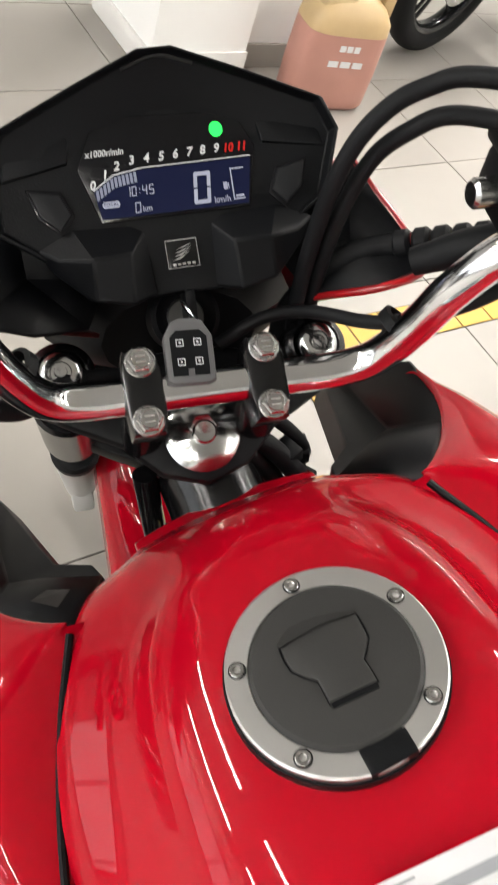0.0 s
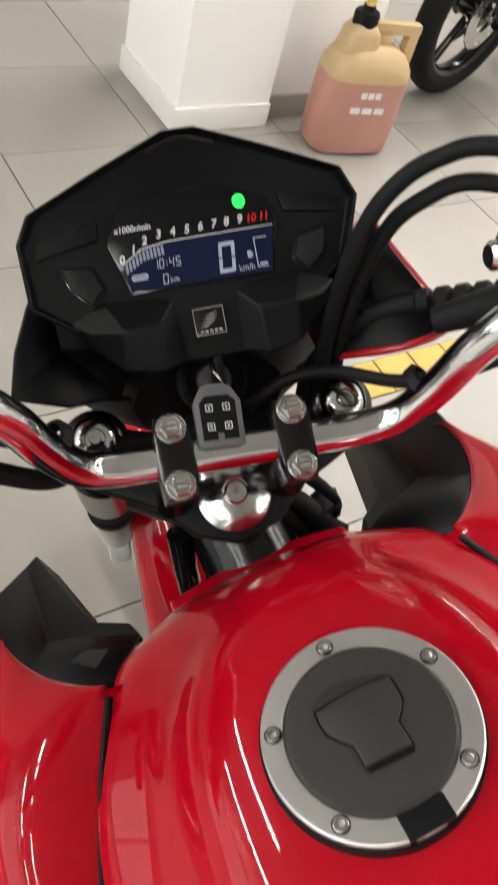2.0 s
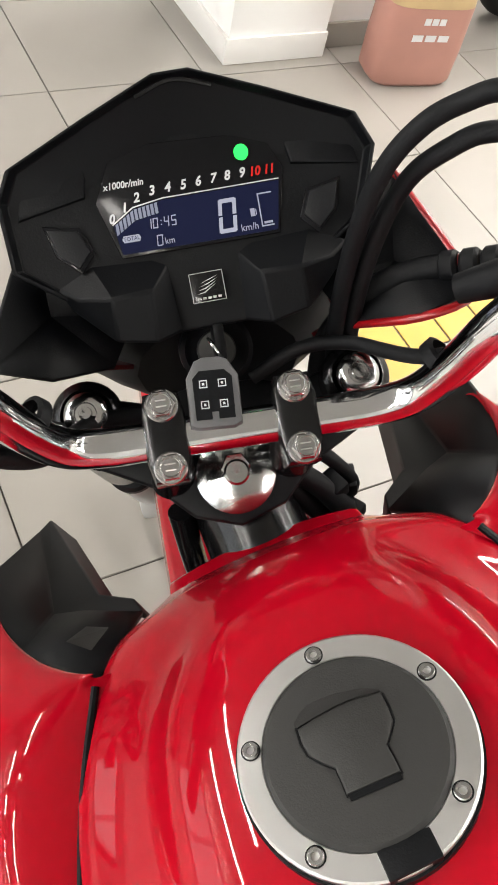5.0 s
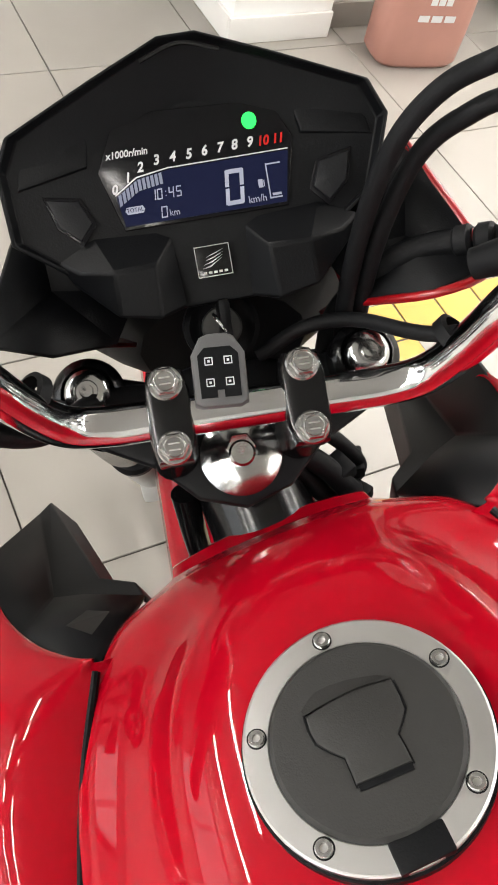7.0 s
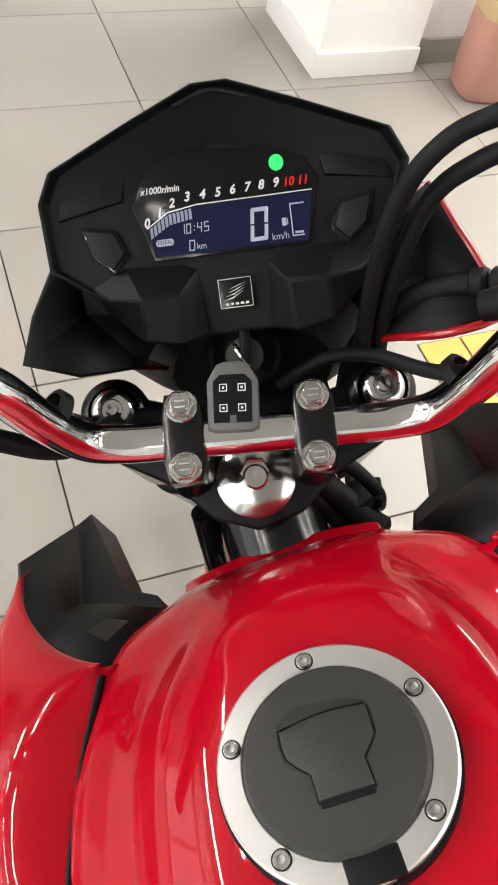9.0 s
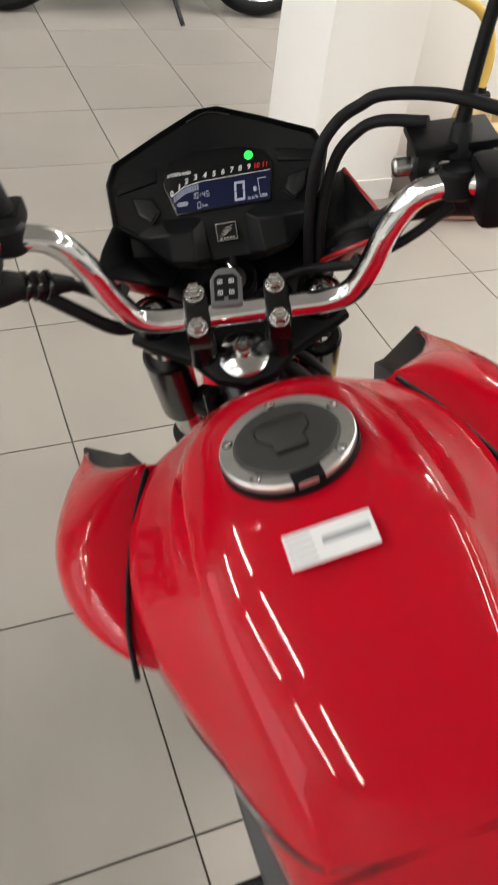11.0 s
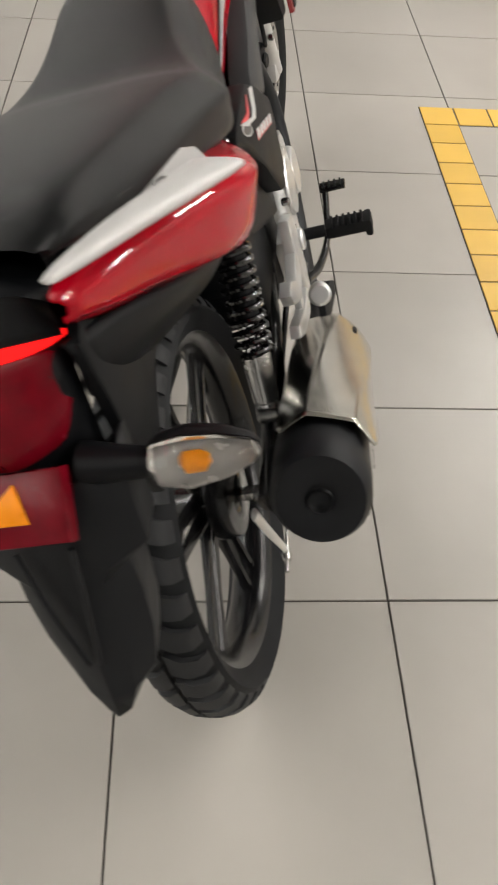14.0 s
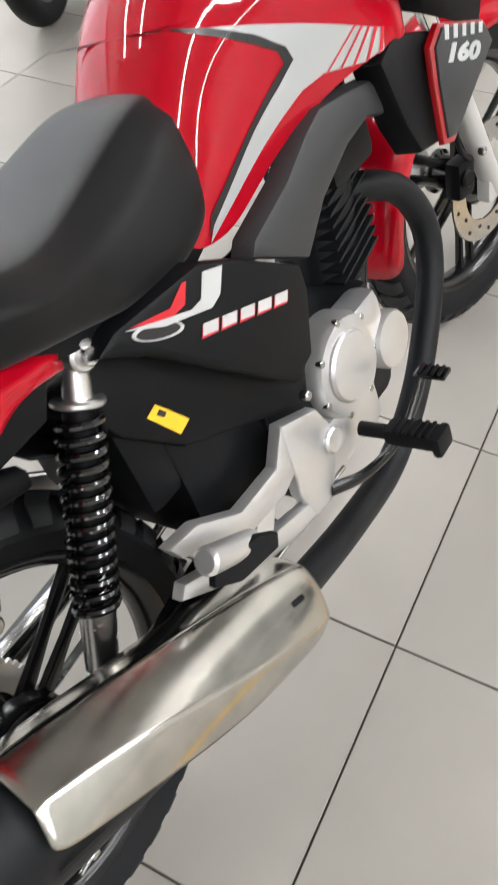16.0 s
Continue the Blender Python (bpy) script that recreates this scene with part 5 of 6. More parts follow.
# foot controls
for s in (-1, 1):
    def sx(bm):
        return moved(bm, FT) if s > 0 else mirrored(bm)
    boss = [(.437, .441), (.5146, .4035), (.5387, .3485), (.515, .305), (.4876, .2685), (.44, .278), (.425, .33), (.43, .385)]
    upper = [(.437, .441), (.4015, .4028), (.3185, .4122), (.2529, .4611), (.2053, .4717), (.215, .448), (.262, .412), (.32, .375), (.40, .36), (.44, .37)]
    lower = [(.4876, .2685), (.3792, .2927), (.2951, .3327), (.235, .372), (.1876, .4085), (.2011, .4213), (.2328, .4039), (.29, .368), (.36, .335), (.44, .305)]
    web = [(.352, .385), (.395, .38), (.350, .325), (.312, .345)]
    arm = join(slab(boss, 0.019, side_frame(0.1185), 0.005), slab(upper, 0.0178, side_frame(0.119), 0.004), slab(lower, 0.0165, side_frame(0.1193), 0.004), slab(web, 0.012, side_frame(0.1205), 0.003))
    for v in arm.verts:
        v.co.x += (0.52 - v.co.y) * 0.078
    m_ = (lambda b: b) if s > 0 else mirrored
    bracket = part("foot_bracket", m_(arm), ALU, bike, "cast silver footrest bracket")
    part("bracket_boss", m_(rod((0.134, 0.520, 0.345), (0.146, 0.520, 0.345), 0.019, n=24, bev=0.003)), ALU, bracket)
    part("mount_rubber", m_(slab([(.232, .444), (.30, .425), (.325, .405), (.318, .388), (.255, .398), (.222, .424)], 0.010, Matrix.Rotation(radians(-4.5), 4, "Z") @ side_frame(0.174), 0.003)), RUBBER, bracket)
    part("pillion_peg", m_(join(rod((0.186, 0.290, 0.405), (0.198, 0.212, 0.460), 0.0155, 0.0165, 18, 0.004), rod((0.176, 0.285, 0.408), (0.192, 0.282, 0.410), 0.012, n=14))), ALU if s > 0 else RUBBER, bracket)
    part("peg_bolt", m_(rod((0.198, 0.285, 0.412), (0.204, 0.286, 0.412), 0.006, n=12, bev=0.001)), STEEL, bracket)
    part("footpeg", sx(join(rod((0.165, 0.605, 0.298), (0.205, 0.607, 0.297), 0.011, n=14), box((0.247, 0.612, 0.295), (0.085, 0.036, 0.026), 0.008), box((0.284, 0.614, 0.290), (0.014, 0.040, 0.034), 0.006))), RUBBER, bike, "black rubber footpeg")
    for k in range(6):
        part("peg_rib", sx(box((0.218 + 0.011 * k, 0.611, 0.309), (0.005, 0.034, 0.004), 0.001)), RUBBER, bike)
    if s > 0:
        part("brake_pedal", sx(tube([(0.165, 0.50, 0.275), (0.185, 0.56, 0.255), (0.20, 0.64, 0.255), (0.205, 0.70, 0.285), (0.207, 0.722, 0.305)], [0.009, 0.0075, 0.006, 0.006, 0.0065], 10, 8, flat=1.2)), BLACKG, bike, "black brake pedal")
        pad = part("pedal_pad", sx(box((0.222, 0.728, 0.310), (0.05, 0.026, 0.008), 0.003)), BLACKG, bike)
        part("pad_ribs", sx(join(*[box((0.206 + 0.0105 * k, 0.728, 0.3155), (0.004, 0.024, 0.004), 0.001) for k in range(4)])), RUBBER, pad)
    else:
        heel = part("heel_pedal", sx(join(tube([(0.150, 0.585, 0.275), (0.160, 0.53, 0.285), (0.172, 0.490, 0.33), (0.176, 0.480, 0.35)], 0.006, 10, 8), rod((0.170, 0.480, 0.352), (0.262, 0.476, 0.352), 0.009, n=14, bev=0.002))), BLACKG, bike, "black heel pedal of the gear lever")
        part("pedal_pad", sx(box((0.222, 0.455, 0.352), (0.056, 0.036, 0.014), 0.005)), RUBBER, heel)
        part("gear_pedal", sx(join(tube([(0.115, 0.58, 0.275), (0.115, 0.64, 0.27), (0.130, 0.70, 0.295), (0.160, 0.722, 0.320), (0.180, 0.725, 0.325)], 0.006, 10, 8), rod((0.175, 0.725, 0.325), (0.222, 0.725, 0.325), 0.0105, n=14, bev=0.002))), RUBBER, bike, "black gear pedal")
part("side_stand", tube([(-0.09, 0.50, 0.27), (-0.125, 0.475, 0.215), (-0.168, 0.44, 0.15), (-0.205, 0.415, 0.100)], 0.011, 12, 6), BLACKG, bike, "black side stand")
stand_tip = BIKE @ Vector((-0.208, 0.412, 0.095))
part("stand_foot", box((0, 0, 0), (0.05, 0.035, 0.008), 0.002, BIKE.inverted() @ Matrix.Translation((stand_tip.x, stand_tip.y, 0.005))), BLACKG, bike)
# the sticker and lettering on the side cover
part("yellow_sticker", slab([(.306, .5795), (.339, .5315), (.319, .5255), (.289, .5745)], 0.0008, side_frame(0.1128)), YELV, bike, "small yellow sticker")
part("sticker_print", slab([(.308, .5715), (.315, .5615), (.309, .5585), (.301, .5685)], 0.0003, side_frame(0.1137)), BLACKV, bike)
part("cover_bolt", rod((0.128, 0.506, 0.433), (0.142, 0.506, 0.433), 0.007, n=16, bev=0.002), STEEL, bike)
for i in range(5):
    y = 0.3838 + 0.0298 * i
    z = 0.6300 - 0.0108 * i
    part("letter_bar", slab([(y, z), (y + .023, z - .0083), (y + .0165, z - .0190), (y - .0065, z - .0107)], 0.0008, side_frame(0.1462)), WHITEV, bike, "pale bar with a red edge")
    part("letter_edge", slab([(y - .001, z - .001), (y + .0245, z - .0095), (y + .0165, z - .0212), (y - .0095, z - .0125)], 0.0004, side_frame(0.1462)), REDV, bike)
em = [(0.331 + 0.033 * math.cos(k * math.pi / 8), 0.651 + 0.010 * math.sin(k * math.pi / 8) - 0.5 * 0.032 * math.cos(k * math.pi / 8)) for k in range(16)]
part("oval_mark", slab(em, 0.0006, SC @ side_frame(0.1602)), WHITEV, bike)
part("oval_core", slab([(0.331 + (a - 0.331) * .86, 0.651 + (b - 0.651) * .80) for a, b in em], 0.0004, SC @ side_frame(0.1607)), BLACKV, bike)
for s in (-1, 1):
    sxf = Matrix.Translation((-s * 0.0145, -0.004, 0.010)) @ side_frame(s * 0.1604, s)
    part("cover_stripe", slab([(.294, .677), (.381, .642), (.399, .643), (.415, .666), (.445, .655), (.427, .631), (.409, .626), (.341, .650)], 0.0008, sxf), WHITEV, bike)
    part("cover_stripe", slab([(.301, .676), (.356, .661), (.383, .673), (.389, .671), (.376, .652), (.352, .652)], 0.0006, sxf), REDV, bike)

# ---------------------------------------------------------------- tail
from mathutils.bvhtree import BVHTree
from mathutils.geometry import tessellate_polygon
for s in (-1, 1):
    def sx(bm):
        return bm if s > 0 else mirrored(bm)
    TAIL = [
        (0.225, [(.105, .722), (.118, .722), (.130, .708), (.126, .690), (.112, .682)]),
        (0.15, [(.135, .748), (.154, .744), (.168, .734), (.166, .722), (.132, .716)]),
        (0.105, [(.140, .766), (.166, .761), (.187, .744), (.180, .710), (.135, .700)]),
        (0.058, [(.140, .785), (.178, .775), (.204, .752), (.182, .692), (.135, .684)]),
        (0.0, [(.135, .808), (.168, .800), (.192, .770), (.168, .699), (.13, .690)]),
        (-0.09, [(.108, .833), (.135, .830), (.152, .805), (.130, .755), (.11, .745)]),
        (-0.18, [(.088, .848), (.108, .847), (.118, .830), (.108, .800), (.09, .79)]),
        (-0.235, [(.078, .855), (.092, .854), (.098, .846), (.094, .835), (.078, .828)]),
    ]
    part("tail_panel", sx(loft([[(x, y, z) for x, z in h] for y, h in TAIL], closed=False, crease=((1, 0.7), (2, 0.8), (3, 0.8)))), RED, bike, "glossy red tail panel", sub=2).modifiers.new("solid", "SOLIDIFY").thickness = 0.004
    part("tail_inner", sx(slab([(.215, .702), (.13, .715), (.05, .70), (.085, .655), (.185, .660)], 0.010, side_frame(0.112), 0.003)), BLACKP, bike)
    # grab rail
    RAIL = [(-.048, .192, .829, .019, .004), (-.056, .192, .831, .025, .007), (-.10, .1755, .844, .020, .0075), (-.15, .1545, .859, .0165, .0075), (-.20, .131, .872, .0125, .0065), (-.25, .110, .884, .006, .005), (-.264, .104, .887, .003, .003)]
    rings = []
    for y, x, z, w, h in RAIL:
        rings.append([(x + w * a, y + 0.45 * w * a, z + h * b - 0.45 * w * a) for a, b in ((-1, -.6), (-.95, .7), (-.6, 1), (.5, .8), (1, .2), (.95, -.8), (0, -1))])
    part("grab_rail", sx(loft(rings)), SILVER, bike, "silver painted grab rail", sub=1, smooth=60)
    part("rail_mount", sx(slab([(.1188, -.0957), (.1336, -.096), (.148, -.080), (.1667, -.081), (.1827, -.050), (.1686, -.024), (.1536, -.020)], 0.006, Matrix.Translation((0, 0, .829)), 0.002)), SILVER, bike)
    part("rail_bolt", sx(rod((0.146, -0.079, .830), (0.146, -0.079, .840), 0.0095, n=16, bev=0.003)), CHROME, bike)
    # lower black tail
    LOWT = [(0.14, [(.10, .648), (.130, .645), (.118, .615), (.09, .605)]), (0.04, [(.10, .672), (.150, .695), (.128, .645), (.09, .62)]), (-0.08, [(.09, .725), (.125, .752), (.115, .70), (.08, .67)]), (-0.18, [(.075, .78), (.098, .808), (.096, .75), (.07, .71)]), (-0.228, [(.062, .80), (.074, .815), (.078, .775), (.06, .74)])]
    part("tail_underside", sx(loft([[(x, y, z) for x, z in h] for y, h in LOWT], closed=False)), BLACKP, bike, sub=1).modifiers.new("solid", "SOLIDIFY").thickness = 0.004
    # rear indicators
    part("indicator_stalk", sx(tube([(0.050, -0.262, .706), (0.084, -0.266, .704), (0.114, -0.269, .703)], [0.020, 0.016, 0.013], 12, 5)), BLACKP, bike)
    IND = [(0.107, .012, .012), (0.118, .022, .020), (0.143, .027, .024), (0.173, .022, .020), (0.196, .012, .011), (0.202, .004, .004)]
    part("rear_indicator_back", sx(loft([[(x, -0.267 + max(0.0, b * math.cos(k * math.pi / 8)) * 1.0, .703 + h * math.sin(k * math.pi / 8)) for k in range(16)] for x, b, h in IND])), BLACKP, bike, smooth=50)
    part("rear_indicator", sx(loft([[(x, -0.269 - max(0.0, b * math.cos(k * math.pi / 8)) * 1.05, .703 + h * 1.02 * math.sin(k * math.pi / 8)) for k in range(16)] for x, b, h in IND])), LENS, bike, "clear-lens rear indicator", smooth=50)
    part("indicator_reflector", sx(loft([[(x, -0.267 - 0.006 * math.cos(k * math.pi / 4), .703 + h * .85 * math.sin(k * math.pi / 4)) for k in range(8)] for x, b, h in IND[1:5]])), LENSIN, bike)
    part("indicator_bulb", sx(loft([[(0.150 + dx, -0.273 - r * math.cos(k * math.pi / 5), .703 + r * math.sin(k * math.pi / 5)) for k in range(10)] for dx, r in ((-0.012, .003), (-0.008, .008), (0.006, .008), (0.012, .003))])), AMBER, bike)

part("tail_core", loft([[(-w, y, zb), (-w, y, zt - .02), (-w * .8, y, zt), (w * .8, y, zt), (w, y, zt - .02), (w, y, zb)] for y, w, zt, zb in ((.10, .105, .775, .70), (-.04, .104, .815, .74), (-.12, .086, .836, .77), (-.18, .064, .838, .78), (-.235, .050, .834, .78))]), BLACKP, bike, "matt black tail core below the seat", smooth=30)


def deck_edge(x):
    """The rounded rear edge of the tail deck."""
    u = min(1.0, abs(x) / 0.068) ** 2
    return Vector((x, -.298 + .083 * u, .866 - .060 * u))


rows = []
for v, w, yf, z in ((0.0, .088, -.160, .858), (0.0, .092, -.195, .864), (.10, .092, -.206, .867), (.35, .088, -.225, .875), (.6, .082, -.248, .882), (.85, .074, -.272, .888)):
    row = []
    for k in (-1, -.8, -.5, -.2, 0, .2, .5, .8, 1):
        e = deck_edge(k * .068)
        row.append((k * w, yf + v ** 3 * (e.y + .298), z - .30 * (k * w) ** 2 / .1 - v ** 2 * .035 * k ** 4))
    rows.append(row)
for dz, dy in ((.008, .004), (0.0, 0.0)):
    rows.append([deck_edge(k * .068) + Vector((0, dy, dz)) for k in (-1, -.8, -.5, -.2, 0, .2, .5, .8, 1)])
part("tail_deck", loft(rows, closed=False), BLACKP, bike, "matt black tail deck", smooth=50).modifiers.new("solid", "SOLIDIFY").thickness = 0.005
LETM = Matrix.Translation((.004, -.2835, .8835)) @ Matrix.Rotation(radians(24), 4, "X")
for i in range(5):
    part("letter_bar", join(*[box((-0.031 + 0.0155 * i + dx, dy, .003), sz, 0, LETM) for dx, dy, sz in ((0, .0058, (.0125, .003, .002)), (0, -.0058, (.0125, .003, .002)), (-.0042, 0, (.004, .0086, .002)), (.0042, 0, (.004, .0086, .002)))]), SILVER, bike, "raised silver bar")
xs = [k * .068 / 8 for k in range(-8, 9)]
lamp_rings = []
for x in xs:
    e, t = deck_edge(x), 1.0 - .75 * (abs(x) / .068) ** 6
    lamp_rings.append([(x, e.y + .012, e.z - .003), (x, e.y + .0035, e.z - .003), (x, e.y + .009, e.z - .021 * t), (x, e.y + .018, e.z - .021 * t)])
part("tail_lamp", loft(lamp_rings), TAILON, bike, "lit red tail lamp strip", smooth=50)
for x in (.028, .037):
    e = deck_edge(x)
    part("tail_led", box((0, 0, 0), (.004, .003, .008), .001, Matrix.Translation((x, e.y + .0045, e.z - .0105))), LEDO, bike)
part("tail_lens", loft([[(k * w, yc + (ye - yc) * k * k, z - dz * k * k) for k in (-1, -.85, -.6, -.3, 0, .3, .6, .85, 1)] for w, yc, ye, z, dz in ((.066, -.288, -.206, .846, .060), (.063, -.289, -.206, .805, .022), (.059, -.288, -.212, .768, 0), (.050, -.288, -.255, .735, 0))], closed=False), TAILR, bike, "dark red tail lens", sub=1).modifiers.new("solid", "SOLIDIFY").thickness = 0.006
part("lamp_housing", loft([[(k * w, yc + .045 * k * k, z) for k in (-1, -.8, 0, .8, 1)] for w, yc, z in ((.066, -.258, .800), (.064, -.262, .77), (.062, -.272, .73), (.060, -.285, .67))], closed=False), BLACKP, bike, "matt black lamp housing").modifiers.new("solid", "SOLIDIFY").thickness = 0.012
RBM = frame_on((0, -.306, .709), (0, -.695, .72))
part("red_reflector", slab([(-.051, -.031), (.042, -.032), (.043, .031), (-.044, .031)], 0.016, RBM @ Matrix.Translation((0, 0, -.016)), 0.003), TAILR, bike, "dark red rear reflector")
part("amber_reflector", slab([(-.0006, .0217), (-.0268, 0), (-.0242, -.0119), (.0091, -.0126)], 0.003, RBM @ Matrix.Translation((0, 0, .0005)), 0.001), AMBER, bike, "small amber reflector")
MUD = [(.705, -.292, .080), (.66, -.312, .083), (.622, -.322, .081), (.606, -.328, .058), (.572, -.340, .059), (.53, -.355, .055), (.49, -.371, .044), (.468, -.381, .022)]
part("rear_mudguard", loft([[(-w * 1.03, y + .068, z + .012), (-w, y + .030, z + .006), (-w * .55, y + .008, z), (0, y, z), (w * .55, y + .008, z), (w, y + .030, z + .006), (w * 1.03, y + .068, z + .012)] for z, y, w in MUD], closed=False), GREYP, bike, "dark grey plastic rear mudguard", smooth=25).modifiers.new("solid", "SOLIDIFY").thickness = 0.005
for q in (-1, 1):
    part("mudguard_rib", tube([(q * .026, -.315, .66), (q * .018, -.338, .60), (q * .006, -.358, .535)], 0.003, 8, 6), GREYP, bike)
for s in (-1, 1):
    part("tail_side", mirrored(slab([(-0.02, .70), (-0.14, .77), (-0.20, .812), (-0.222, .800), (-0.228, .74), (-0.238, .645), (-0.225, .61), (-0.12, .67)], 0.012, side_frame(0.070), 0.004)) if s < 0 else slab([(-0.02, .70), (-0.14, .77), (-0.20, .812), (-0.222, .800), (-0.228, .74), (-0.238, .645), (-0.225, .61), (-0.12, .67)], 0.012, side_frame(0.070), 0.004), BLACKP, bike, "matt black tail side")


# ---------------------------------------------------------------- decals laid over the tank
bpy.context.view_layer.update()
dg = bpy.context.evaluated_depsgraph_get()
trees = [BVHTree.FromObject(o, dg) for o in [tank]]


def drape(poly, s, off):
    """A thin film over the tank's side, cut to an outline in y and z."""
    bm = bmesh.new()
    tris = [[Vector(poly[i]) for i in t] for t in tessellate_polygon([[Vector((y, z, 0)) for y, z in poly]])]
    for _ in range(4):
        fine = []
        for a, b, c in tris:
            ab, bc, ca = (a + b) / 2, (b + c) / 2, (c + a) / 2
            fine += [(a, ab, ca), (ab, b, bc), (ca, bc, c), (ab, bc, ca)]
        tris = fine
    for t in tris:
        bm.faces.new([bm.verts.new((0, p.x, p.y)) for p in t])
    bmesh.ops.remove_doubles(bm, verts=bm.verts[:], dist=1e-5)
    for v in bm.verts:
        hits = [h[0].x * s for h in (t.ray_cast(Vector((s * 0.5, v.co.y, v.co.z)), Vector((-s, 0, 0))) for t in trees) if h[0]]
        v.co.x = s * (max(hits, default=0.12) + off)
    return bm


for s in (-1, 1):
    part("tank_decal", drape([(.599, .8555), (.649, .837), (.70, .816), (.838, .757), (.838, .722), (.725, .750), (.688, .747), (.60, .712), (.485, .665), (.497, .680), (.60, .738), (.655, .766), (.683, .784), (.677, .801), (.645, .828)], s, 0.0016), DECAL, bike, "silver tank decal", smooth=60)
    part("tank_decal_edge", drape([(.553, .8755), (.599, .8555), (.645, .828), (.677, .801), (.683, .784), (.655, .766), (.60, .738), (.487, .673), (.498, .692), (.622, .758), (.670, .785), (.666, .800), (.640, .820)], s, 0.0012), BLACKV, bike, smooth=60)
    for k in range(5):
        ta, tb = (.782 + .0125 * k, .781 - .0055 * k), (.728 + .0245 * k, .7485 - .0062 * k)
        part("decal_stripe", drape([ta, (ta[0] + .0035 + .0008 * k, ta[1] - .001), (tb[0] + .0035 + .0008 * k, tb[1] - .001), tb], s, 0.0024), REDV, bike, smooth=60)
    part("wing_stripes", join(*[slab([(0.968 + 0.026 * k, .703 - .0085 * k), (0.980 + 0.026 * k, .699 - .0085 * k), (0.974 + 0.026 * k, .682 - .0075 * k), (0.962 + 0.026 * k, .686 - .0075 * k)], 0.001, Matrix.Translation((0, -.012, .010)) @ side_frame(s * 0.1812, s)) for k in range(5)]), SILVV, bike)
part("wing_number", text("160", 0.031, side_frame(0.1815, 1) @ Matrix.Translation((.994, .662, 0)) @ Matrix.Rotation(radians(-19), 4, "Z"), 0.0006, 0.0016, 0.25, 2.3), SILVV, bike)

# ---------------------------------------------------------------- the can beside the pillar
def can_outline(w, d, z, n=24, p=4.0):
    out = []
    for k in range(n):
        a = 2 * math.pi * k / n
        c, q = math.cos(a), math.sin(a)
        out.append((w * math.copysign(abs(c) ** (2 / p), c), d * math.copysign(abs(q) ** (2 / p), q), z))
    return out


can = thing("jerry_can", "translucent amber plastic can half full of pink liquid", "canister", pose(1.392, 2.788, 0.0, 0, 0, -9))
can.scale = (1.12, 1.0, 1.15)
part("can_body_lower", loft([can_outline(.112, .072, .004), can_outline(.122, .08, .016), can_outline(.124, .082, .10), can_outline(.122, .08, .205)]), CANLQ, can, "pink liquid seen through the wall", smooth=60)
part("can_body_upper", loft([can_outline(.122, .08, .2055), can_outline(.118, .078, .235), can_outline(.095, .06, .265), can_outline(.06, .04, .285)]), CANPL, can, smooth=60)
part("can_shoulder", loft([[(x - .045, y, z) for x, y, z in can_outline(.055, .05, .26)], [(x - .045, y, z) for x, y, z in can_outline(.045, .045, .31)], [(x - .045, y, z) for x, y, z in can_outline(.03, .03, .33)]]), CANPL, can, smooth=60)
part("can_handle", join(box((.052, 0, .322), (.15, .034, .030), .009), box((.108, 0, .275), (.034, .036, .085), .010), box((.02, 0, .27), (.05, .05, .08), .014)), CANPL, can, "amber carrying handle")
part("can_cap", lathe([(.034, .322), (.034, .352), (.030, .358), (.018, .36), (.016, .372)], Matrix.Translation((-.045, 0, 0)), 24), BLACKP, can, "black screw cap")
part("can_spout", tube([(-.045, 0, .365), (-.043, 0, .43), (-.06, 0, .50), (-.11, 0, .56), (-.19, 0, .595)], 0.0135, 14, 8), HOSE, can, "yellow hose spout")
part("spout_tip", tube([(-.19, 0, .595), (-.22, 0, .603), (-.25, 0, .61)], 0.0155, 14, 4), BLACKP, can)
for zz, ww in ((.205, .035), (.165, .06)):
    for k in range(3):
        part("print_bar", box((0.0 + (k - 1) * ww * .62, -.0828 if zz < .2 else -.081, zz - 0.03), (ww * .5, 0.001, 0.016), 0), PAPER, can)


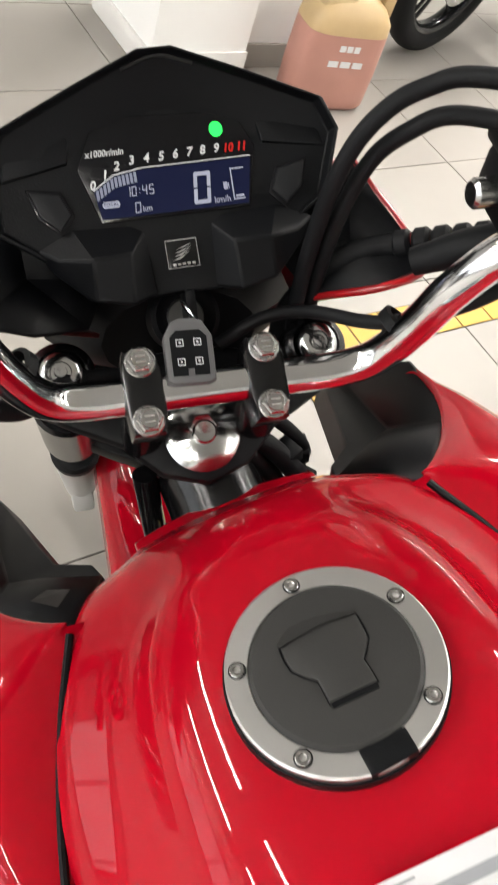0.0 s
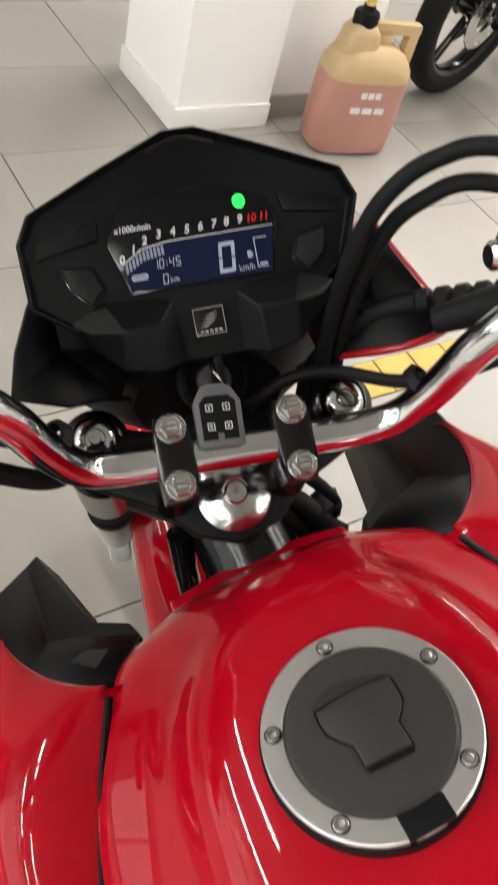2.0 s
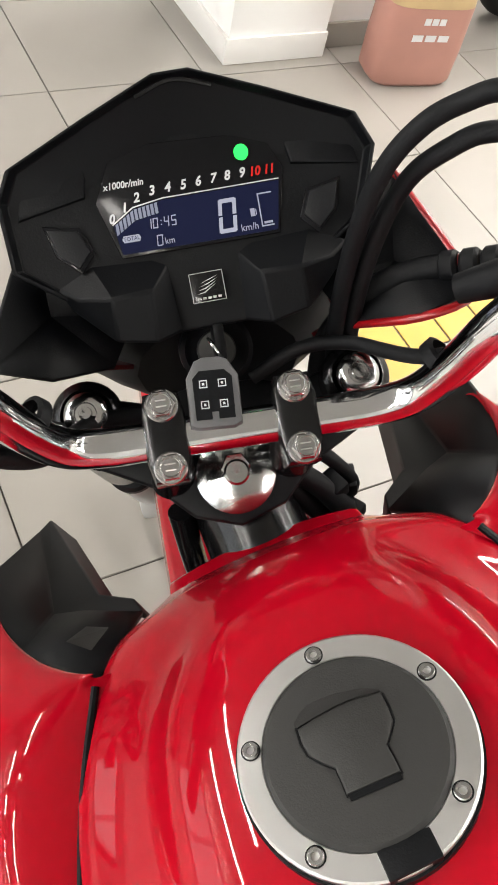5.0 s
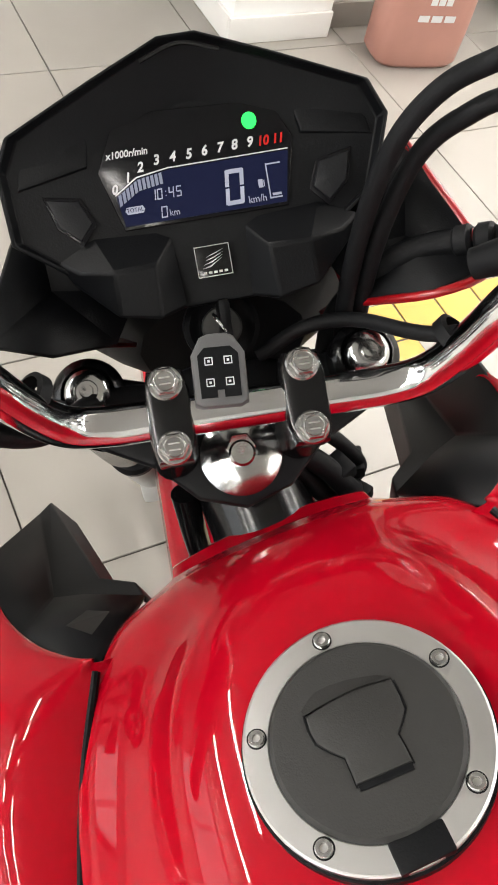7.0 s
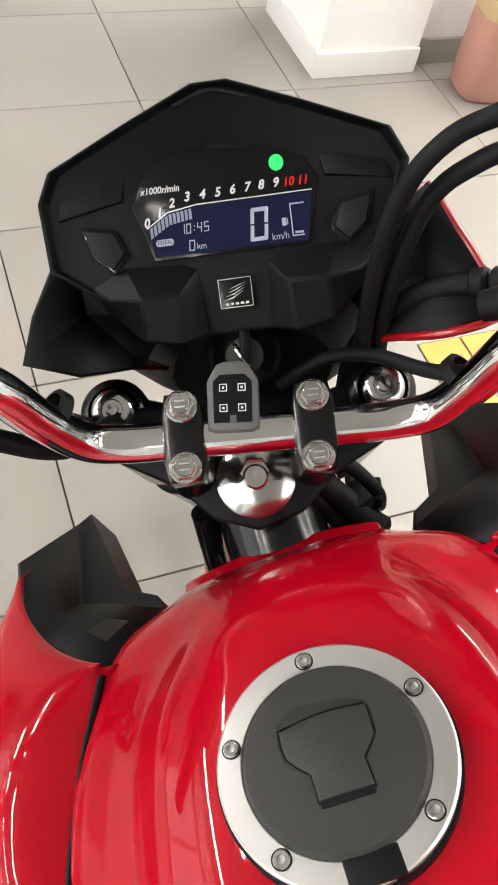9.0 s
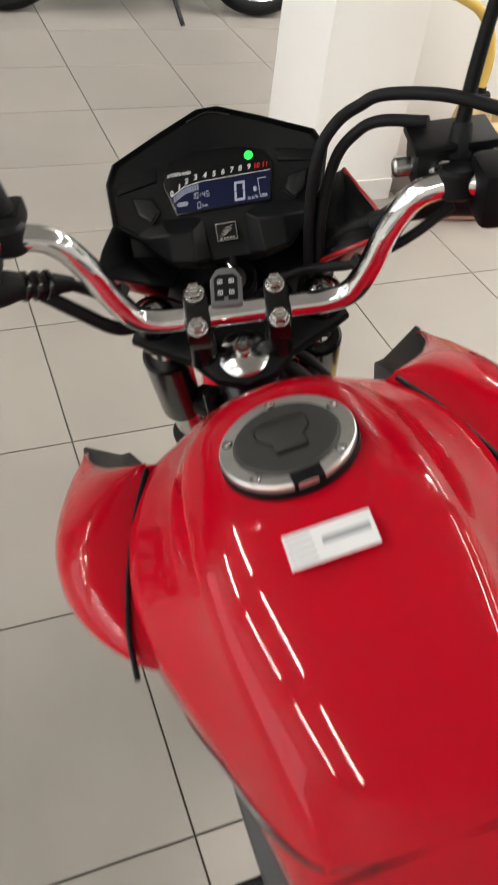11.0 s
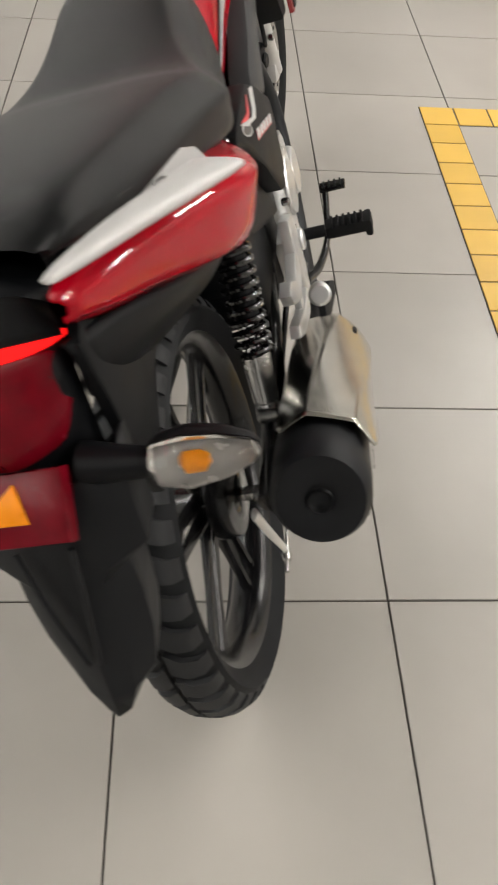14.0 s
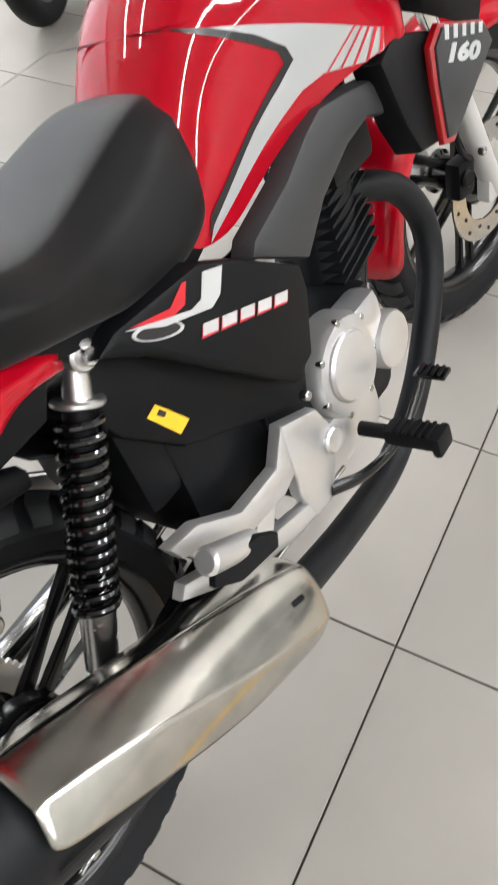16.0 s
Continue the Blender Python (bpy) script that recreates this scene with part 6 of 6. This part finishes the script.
# ---------------------------------------------------------------- motorcycles standing further off
def far_bike(m, label, body, wire=False):
    b = thing("motorcycle", label, "motorcycle", m)
    for y, nm in ((0.0, "rear_wheel"), (1.25, "front_wheel")):
        wh = part(nm, rod((-0.09, y, 0.305), (0.09, y, 0.305), 0.012, n=14), STEEL, b, "wheel with black tyre")
        wheel(wh, Matrix.Translation((0, y, 0.305)), 0.303, 0.048, spokes=5, tread=False, wire=wire)
        part("brake_disc", moved(lathe([(0.05, -0.002), (0.11, -0.002), (0.11, 0.002), (0.05, 0.002)], XD, 32, ends=False), Matrix.Translation((0.06, y, 0.305))), STEEL, wh)
    for s in (-1, 1):
        part("fork_leg", rod((s * 0.09, 1.25, 0.30), (s * 0.09, 1.05, 0.92), 0.022, 0.018, 18), SILVER, b)
        part("swing_arm", tube([(s * 0.10, 0, 0.305), (s * 0.10, 0.2, 0.32), (s * 0.08, 0.42, 0.36)], 0.02, 12, 4), BLACKG, b)
        part("shock_absorber", rod((s * 0.12, 0.10, 0.37), (s * 0.12, 0.22, 0.68), 0.026, n=16, bev=0.004), BLACKG, b)
    part("engine", join(box((0, 0.60, 0.36), (0.26, 0.36, 0.24), 0.04), rod((0.08, 0.62, 0.36), (0.16, 0.62, 0.36), 0.09, n=28, bev=0.012), rod((-0.16, 0.62, 0.36), (-0.08, 0.62, 0.36), 0.09, n=28, bev=0.012)), GREYP, b, "dark engine")
    part("muffler", rod((0.17, 0.40, 0.27), (0.20, -0.15, 0.42), 0.055, 0.06, 24, 0.012), PIPE, b)
    part("fuel_tank", loft([prof_ring(y, [(0, z), (w * .5, z - .01), (w, z - .06), (w, z - .14), (w * .7, z - .2)]) for y, z, w in ((0.5, .80, .09), (0.6, .92, .13), (0.75, .97, .16), (0.9, .94, .13), (0.96, .88, .08))], closed=False), body, b, sub=2)
    part("seat", loft([prof_ring(y, [(0, z), (w * .6, z - .005), (w, z - .03), (w, z - .08)]) for y, z, w in ((0.55, .82, .07), (0.4, .80, .10), (0.2, .80, .13), (0.0, .83, .12), (-0.18, .84, .08))], closed=False), VINYL, b, sub=1)
    part("tail", box((0, -0.22, .76), (0.16, 0.26, 0.10), 0.03), body, b)
    part("mudguard", loft([[(q, 1.25 + .33 * math.sin(radians(a)), .305 + .33 * math.cos(radians(a))) for q in (-.055, 0, .055)] for a in range(-70, 50, 10)], closed=False), body, b).modifiers.new("solid", "SOLIDIFY").thickness = 0.004
    part("handlebar", tube([(-.34, .92, 1.06), (-.16, .98, 1.07), (0, 1.02, 1.0), (.16, .98, 1.07), (.34, .92, 1.06)], 0.012, 12, 6), CHROME, b)
    part("side_stand", tube([(-.10, .52, .27), (-.16, .48, .14), (-.24, .44, .004)], 0.012, 10, 5), BLACKG, b)
    return b


# ---------------------------------------------------------------- floor tiles, nearest as single pieces
GAP = 0.0034


def tile_mesh(w, h, t, bev, name):
    bm = box((0, 0, -t / 2), (w, h, t))
    top = [e for e in bm.edges if all(v.co.z > -t * .25 for v in e.verts)]
    bmesh.ops.bevel(bm, geom=top, offset=bev, segments=1, affect="EDGES")
    me = bpy.data.meshes.new(name)
    bm.to_mesh(me)
    bm.free()
    return me


def blocked(x, y):
    return not (XA < x - PITCH / 2 and x + PITCH / 2 < XB and YA < y - PITCH / 2 and y + PITCH / 2 < YB)


tmesh = tile_mesh(PITCH - GAP, PITCH - GAP, 0.0035, 0.0009, "tile")
tmesh.materials.append(TILE)
far_v, far_f = [], []
for j in range(-14, 14):
    for k in range(-11, 18):
        cx, cy = X0 + (j + 0.5) * PITCH, Y0 + (k + 0.5) * PITCH
        if blocked(cx, cy):
            continue
        if -8 <= j <= 8 and -5 <= k <= 11:
            t = new("tile", tmesh)
            t.parent = floor
            t.location = (cx, cy, random.uniform(-0.0003, 0.0003))
            t.rotation_euler = (random.uniform(-.0006, .0006), random.uniform(-.0006, .0006), 0)
        else:
            h = (PITCH - GAP) / 2
            n = len(far_v)
            far_v += [(cx - h, cy - h, 0), (cx + h, cy - h, 0), (cx + h, cy + h, 0), (cx - h, cy + h, 0)]
            far_f.append((n, n + 1, n + 2, n + 3))
me = bpy.data.meshes.new("far_tiles")
me.from_pydata(far_v, [], far_f)
me.materials.append(TILE)
ft = new("far_tiles", me)
ft.parent = floor
tagged(ft, kind="stuff")

# yellow marking tiles
YP = 0.1075
ymesh = tile_mesh(YP - 0.005, YP - 0.005, 0.0025, 0.0008, "yellow_tile")
ymesh.materials.append(YELT)
ybase = tagged(obj("yellow_marking", join(box((0.673 + 0.054, 0.60, 0.0008), (0.108, 2.60, 0.001)), box((1.80, 1.846, 0.0008), (2.034, 0.108, 0.001))), GROUT), "border of small yellow floor tiles", "floor marking", kind="structure")
for k in range(25):
    t = new("yellow_tile", ymesh)
    t.parent = ybase
    t.location = (0.727, 1.846 - YP * k, 0.0036)
for k in range(1, 20):
    t = new("yellow_tile", ymesh)
    t.parent = ybase
    t.location = (0.727 + YP * k, 1.846, 0.0036)

far_bike(pose(1.42, 4.86, 0, 0, 4, 86), "black motorcycle with chrome wire wheels", BLACKG, True)
far_bike(pose(2.03, 3.07, 0, 0, 4, -75), "black motorcycle beside the wall panel", BLACKG)
far_bike(pose(-1.62, 2.35, 0, 0, -4, 20), "black motorcycle standing across the aisle", BLACKG)

for pts in ([(-.302, .777), (-.297, .757), (-.298, .737)], [(-.277, .747), (-.272, .722), (-.276, .690)], [(-.307, .702), (-.292, .694), (-.276, .685)]):
    part("scuff_mark", tube([(x, y, .0002) for x, y in pts], 0.0011, 6, 5, flat=0.4), BLACKV, floor, "dark scuff on a floor tile")
